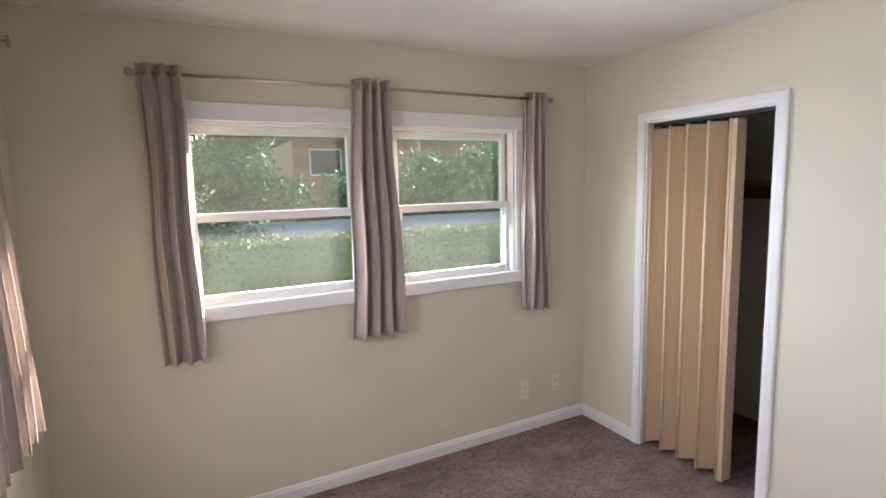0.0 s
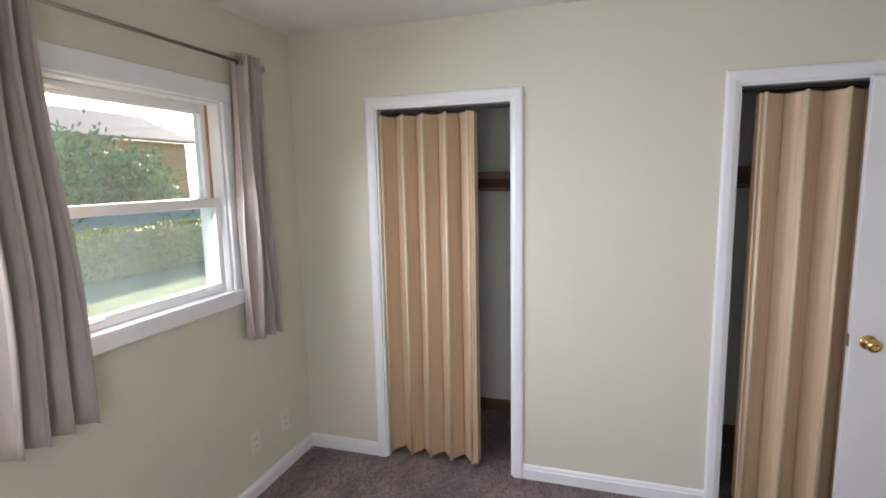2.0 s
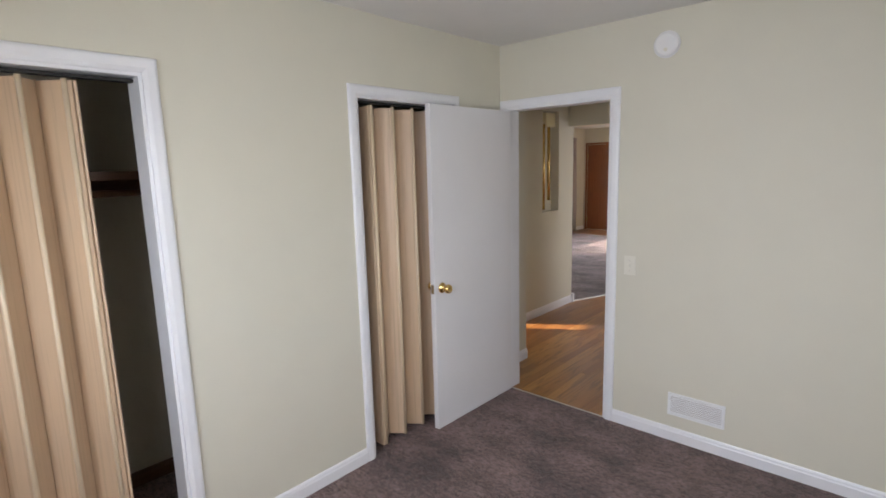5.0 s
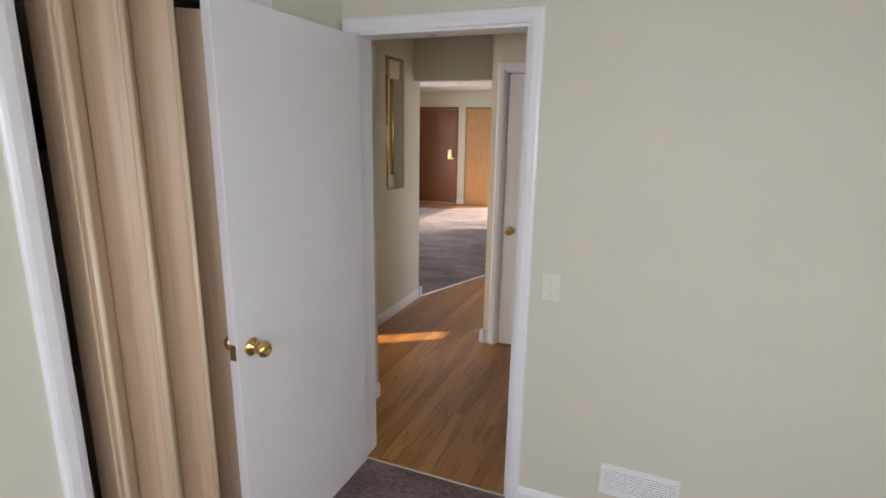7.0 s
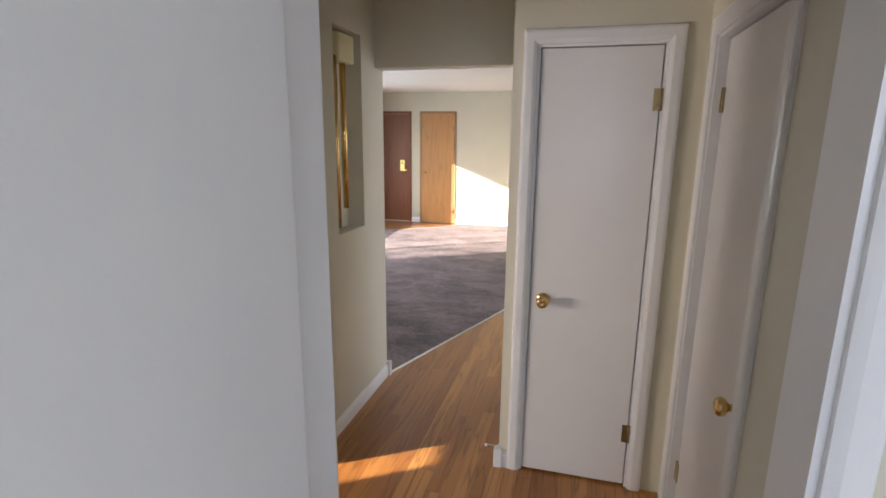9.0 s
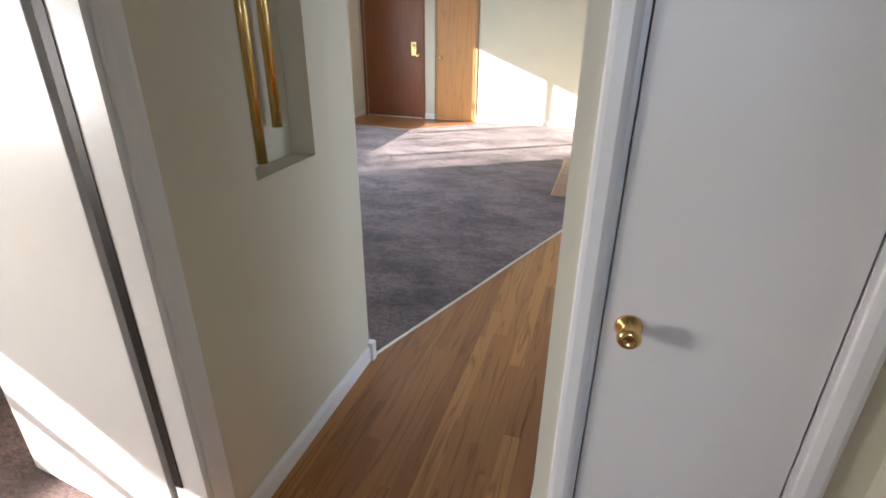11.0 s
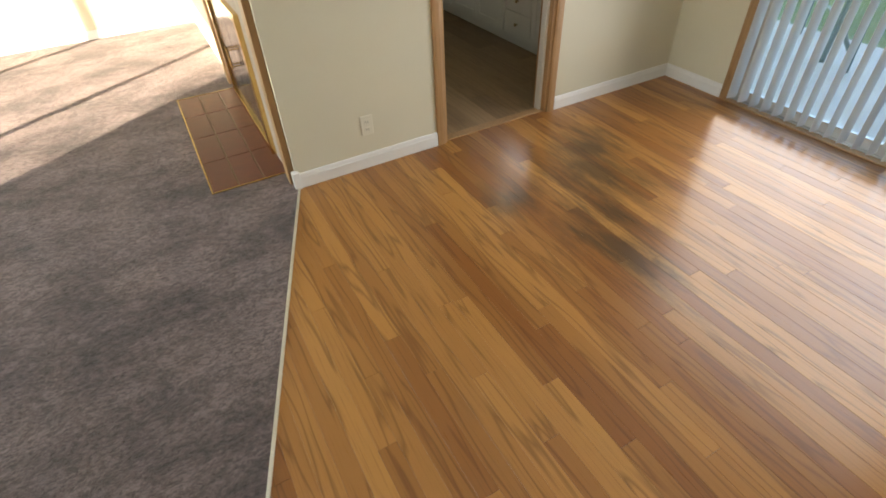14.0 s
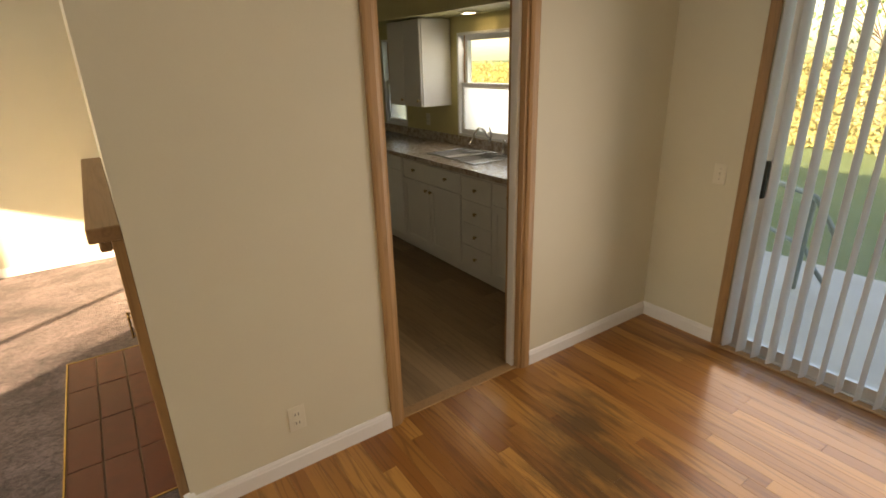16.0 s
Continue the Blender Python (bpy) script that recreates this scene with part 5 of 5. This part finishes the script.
def tree(name, label, x, y, h, r, material, n, seed, kind, size=0.09):
    th = thing(name, label, "tree")
    th.matrix_world = pose(x, y, GZ)
    rnd = random.Random(seed)
    bm = bmesh.new()
    cyl(0.05 * h * 0.35, (0, 0, 0), (0.05 * h * rnd.uniform(-1, 1), 0.03 * h, h * 0.85), 10, 0.02, bm)
    limbs = []
    count = 34 if kind == "conifer" else 22
    for i in range(count):
        a = rnd.uniform(0, math.tau)
        if kind == "conifer":
            z = h * (0.04 + 0.92 * (i + rnd.random()) / count)
            L = r * (1.05 - z / h) * rnd.uniform(0.75, 1.15) + 0.1
            tip = Vector((math.cos(a) * L, math.sin(a) * L, z - 0.15 * L + 0.1))
        else:
            z = h * rnd.uniform(0.15, 0.6)
            L = r * rnd.uniform(0.6, 1.05)
            tip = Vector((math.cos(a) * L, math.sin(a) * L, z + h * rnd.uniform(0.05, 0.42)))
        base = Vector((0, 0, z * (0.9 if kind == "conifer" else 0.6)))
        cyl(min(0.012 * h * 0.4, 0.022), base, tip, 6, 0.005, bm)
        limbs.append((base, tip))
    part("trunk", bm, BARK, th)

    def place(q):
        b, t = q.choice(limbs)
        u = q.random() ** 0.6
        p = b.lerp(t, u)
        w = (0.10 + 0.10 * r) * (1.15 - 0.5 * u) if kind == "conifer" else 0.16 * r + 0.12
        off = Vector((q.gauss(0, w), q.gauss(0, w), q.gauss(0, w * 0.7)))
        d = (t - b).normalized()
        return p + off, (d * 0.8 + off.normalized() * 0.4 + (Vector((0, 0, -0.35)) if kind == "conifer" else Vector((0, 0, 0.2))))
    v, f = leaf_cloud(n, size, place, seed + 1, 0.22 if kind == "conifer" else 0.4)
    cloud_part("crown", v, f, material, th)


hedge(-5.0, 15.5, 12.9, 13.8, 0.42, LEAF_HEDGE, 34000, 31, "clipped yellow green hedge along the lawn", 0.055)
tree("conifer_tree", "drooping green conifer beyond the garden wall", 2.0, 20.2, 7.6, 3.3, LEAF_CON, 34000, 41, "conifer", 0.15)
tree("conifer_tree", "drooping green conifer beyond the garden wall", -2.6, 19.8, 7.0, 2.9, LEAF_CON, 14000, 42, "conifer", 0.15)
tree("rhododendron", "broad-leaved shrub in pale new leaf", 11.6, 20.0, 4.4, 2.3, LEAF_RHO, 11000, 43, "broad", 0.15)
tree("rhododendron", "broad-leaved shrub in pale new leaf", 7.6, 20.4, 3.3, 1.7, LEAF_RHO, 7000, 44, "broad", 0.14)
tree("rhododendron", "broad-leaved shrub in pale new leaf", 15.4, 20.0, 4.0, 2.1, LEAF_RHO, 8000, 45, "broad", 0.15)
# garden tree outside the living room that dapples the sun
tree("garden_tree", "leafy garden tree outside the picture window", 19.5, 4.3, 9.4, 3.4, LEAF_RHO, 7500, 46, "broad", 0.16)
single("garden_wall", bbox(-14, 17.6, GZ, 30, 17.8, 0.62, bev=0.01), STUCCO, "low pale grey garden wall across the street", "wall")
hedge(-12.7, -11.5, -24.0, -2.0, 1.3, LEAF_YEL, 48000, 33, "tall yellow autumn hedge behind the back lawn", 0.07)


def house(name, label, x, y, w, d, h, wall_mat, openings):
    """A low house with siding boards, gable roof, and real windows on its south face."""
    th = thing(name, label, "house")
    th.matrix_world = pose(x, y, GZ)
    wm = part("wall", wall_bm("x", 0, 0.2, 0, w, 0, h, openings), wall_mat, th)
    part("wall", bbox(0, 0.2, 0, 0.2, d, h, bev=0), wall_mat, th)
    part("wall", bbox(w - 0.2, 0.2, 0, w, d, h, bev=0), wall_mat, th)
    part("wall", bbox(0.2, d - 0.2, 0, w - 0.2, d, h, bev=0), wall_mat, th)
    n = int(h / 0.2)
    for i in range(n):
        z = i * 0.2
        a = 0.0
        for (oa, ob_, za, zb) in sorted(openings) + [(w, w, 0, 0)]:
            if zb > z and za < z + 0.2 or oa == w:
                if oa - a > 0.05:
                    part("siding_board", bbox(a, -0.03, z + 0.005, oa, 0.0, z + 0.195, bev=0), wall_mat, wm)
                a = ob_
    bm = bmesh.new()
    ov, rz = 0.6, h + d * 0.22
    pts = [(-ov, -ov, h - 0.05), (w + ov, -ov, h - 0.05), (w + ov, d / 2, rz), (-ov, d / 2, rz), (-ov, d + ov, h - 0.05), (w + ov, d + ov, h - 0.05)]
    lo = [bm.verts.new(p) for p in pts]
    hi = [bm.verts.new((p[0], p[1], p[2] + 0.15)) for p in pts]
    for q in ((0, 1, 2, 3), (3, 2, 5, 4)):
        bm.faces.new([hi[i] for i in q])
        bm.faces.new([lo[i] for i in reversed(q)])
    for a, b in ((0, 1), (1, 2), (2, 5), (5, 4), (4, 3), (3, 0)):
        bm.faces.new((lo[a], lo[b], hi[b], hi[a]))
    part("roof", bm, HOUSEROOF, th)
    for oa, ob_, za, zb in openings:
        wd = new("window")
        wd.parent = th
        for b in ((oa, za, oa + 0.07, zb), (ob_ - 0.07, za, ob_, zb), (oa + 0.07, za, ob_ - 0.07, za + 0.07), (oa + 0.07, zb - 0.07, ob_ - 0.07, zb)):
            part("frame", bbox(b[0], 0.02, b[1], b[2], 0.12, b[3], bev=0), VINYL, wd)
        part("pane", bbox(oa + 0.06, 0.07, za + 0.06, ob_ - 0.06, 0.08, zb - 0.06, bev=0), SMOKED, wd)


house("house", "orange cedar-sided house with brown roof across the street", 5.6, 26.0, 20.0, 8.0, 4.6, SIDING, [(0.8, 2.4, 2.9, 4.2), (12.0, 14.0, 2.9, 4.2)])
tree("garden_tree", "thin autumn tree beyond the back hedge", -15.5, -8.5, 6.0, 2.6, LEAF_RHO, 700, 51, "broad", 0.12)
tree("garden_tree", "thin autumn tree beyond the back hedge", -17.0, -13.5, 6.5, 2.8, LEAF_RHO, 700, 52, "broad", 0.12)
tree("garden_tree", "thin autumn tree beyond the back hedge", -14.0, -2.5, 5.5, 2.4, LEAF_RHO, 700, 53, "broad", 0.12)

# handrail at the patio steps
th = thing("handrail", "grey green steel pipe handrail beside the patio step", "handrail")
rx = -1.6
part("top_rail", tube([(rx - 0.55, -5.42, 0.58), (rx - 0.2, -5.02, 0.60), (rx, -4.84, 0.62), (rx + 0.02, -4.81, 0.60), (rx + 0.05, -4.69, 0.45), (rx + 0.06, -4.64, 0.37), (rx + 0.06, -4.62, -0.14)], 0.021), GREYSTEEL, th, smooth=True)
part("mid_rail", tube([(rx - 0.55, -5.42, 0.17), (rx, -4.83, 0.21), (rx + 0.04, -4.72, 0.07), (rx + 0.06, -4.63, -0.02)], 0.017), GREYSTEEL, th, smooth=True)
part("post", tube([(rx, -4.85, -0.14), (rx, -4.84, 0.60)], 0.02), GREYSTEEL, th, smooth=True)
part("post", tube([(rx - 0.5, -5.37, -0.14), (rx - 0.5, -5.37, 0.57)], 0.02), GREYSTEEL, th, smooth=True)

# ---- oak strips, last ----
floor_ob = bpy.data.objects["floor"]
PW = 0.068
LENGTHS = (0.7, 1.0, 1.35, 1.7, 2.1)
strip_me = {L: mesh_of("plank", bbox(-PW / 2 + 0.0002, 0.0003, -0.0135, PW / 2 - 0.0002, L - 0.0006, 0.0, bev=0.0005, seg=1), OAK) for L in LENGTHS}
rnd = random.Random(77)
more = bmesh.new()
CX, CY = 2.0, -4.0


def at_y(y):
    """Offset along the strips of the line of that y."""
    return y - CY


cells = []
for i in range(-34, 29):
    u = PW * (i + 0.5)
    far = CX + u
    lo_v = at_y(KY - 0.02)
    hi_v = at_y(-0.004) if far > HWX - 0.08 else at_y(DNY + 0.05)
    if far < DX - 0.2:
        continue
    if far > FPX + 0.1:
        lo_v = max(lo_v, at_y(KY + (far - FPX) * (HY - KY) / (HX - FPX) - 0.75))
    v = lo_v - rnd.uniform(0, 0.9)
    while v < hi_v:
        L = rnd.choice(LENGTHS)
        a, b = max(v, lo_v), min(v + L, hi_v)
        if b - a > 0.02:
            cells.append((u, L, a, b))
        v += L
cells.sort(key=lambda c: abs(c[0] - 0.1) + 0.6 * abs(min(max(-0.6, c[2]), c[3]) + 0.6))
turn = pose(CX, CY, 0)
for k, (u, L, a, b) in enumerate(cells):
    whole = b - a > L - 1e-6
    if k < 300:
        me = strip_me[L] if whole else mesh_of("plank", bbox(-PW / 2 + 0.0002, 0.0003, -0.0135, PW / 2 - 0.0002, b - a - 0.0006, 0.0, bev=0.0005, seg=1), OAK)
        p = new("plank", me)
        p.parent = floor_ob
        p.matrix_basis = turn @ pose(u, a, rnd.uniform(-0.0002, 0.0002))
    else:
        box(more, u - PW / 2 + 0.0005, a + 0.0006, -0.0135, u + PW / 2 - 0.0005, b - 0.0006, 0.0, turn)
if more.verts:
    tagged(part("plank_field", more, OAK, floor_ob), kind="stuff")


# vinyl planks of the kitchen floor
kitchen_floor = bpy.data.objects["floor_kitchen"]
vinyl_me = {L: mesh_of("plank", bbox(0.0008, -L + 0.0008, 0, 0.1492, -0.0008, 0.0022, bev=0.0008, seg=1), KITFLOOR) for L in (0.4, 0.8, 1.22)}
for i in range(14):
    y, L = KY - 0.062, (0.8, 1.22, 0.4)[i % 3]
    while y - L > FY:
        q = new("plank", vinyl_me[L])
        q.parent = kitchen_floor
        q.matrix_basis = pose(CF - 0.05 + 0.15 * i, y, -0.0028)
        y, L = y - L, 1.22
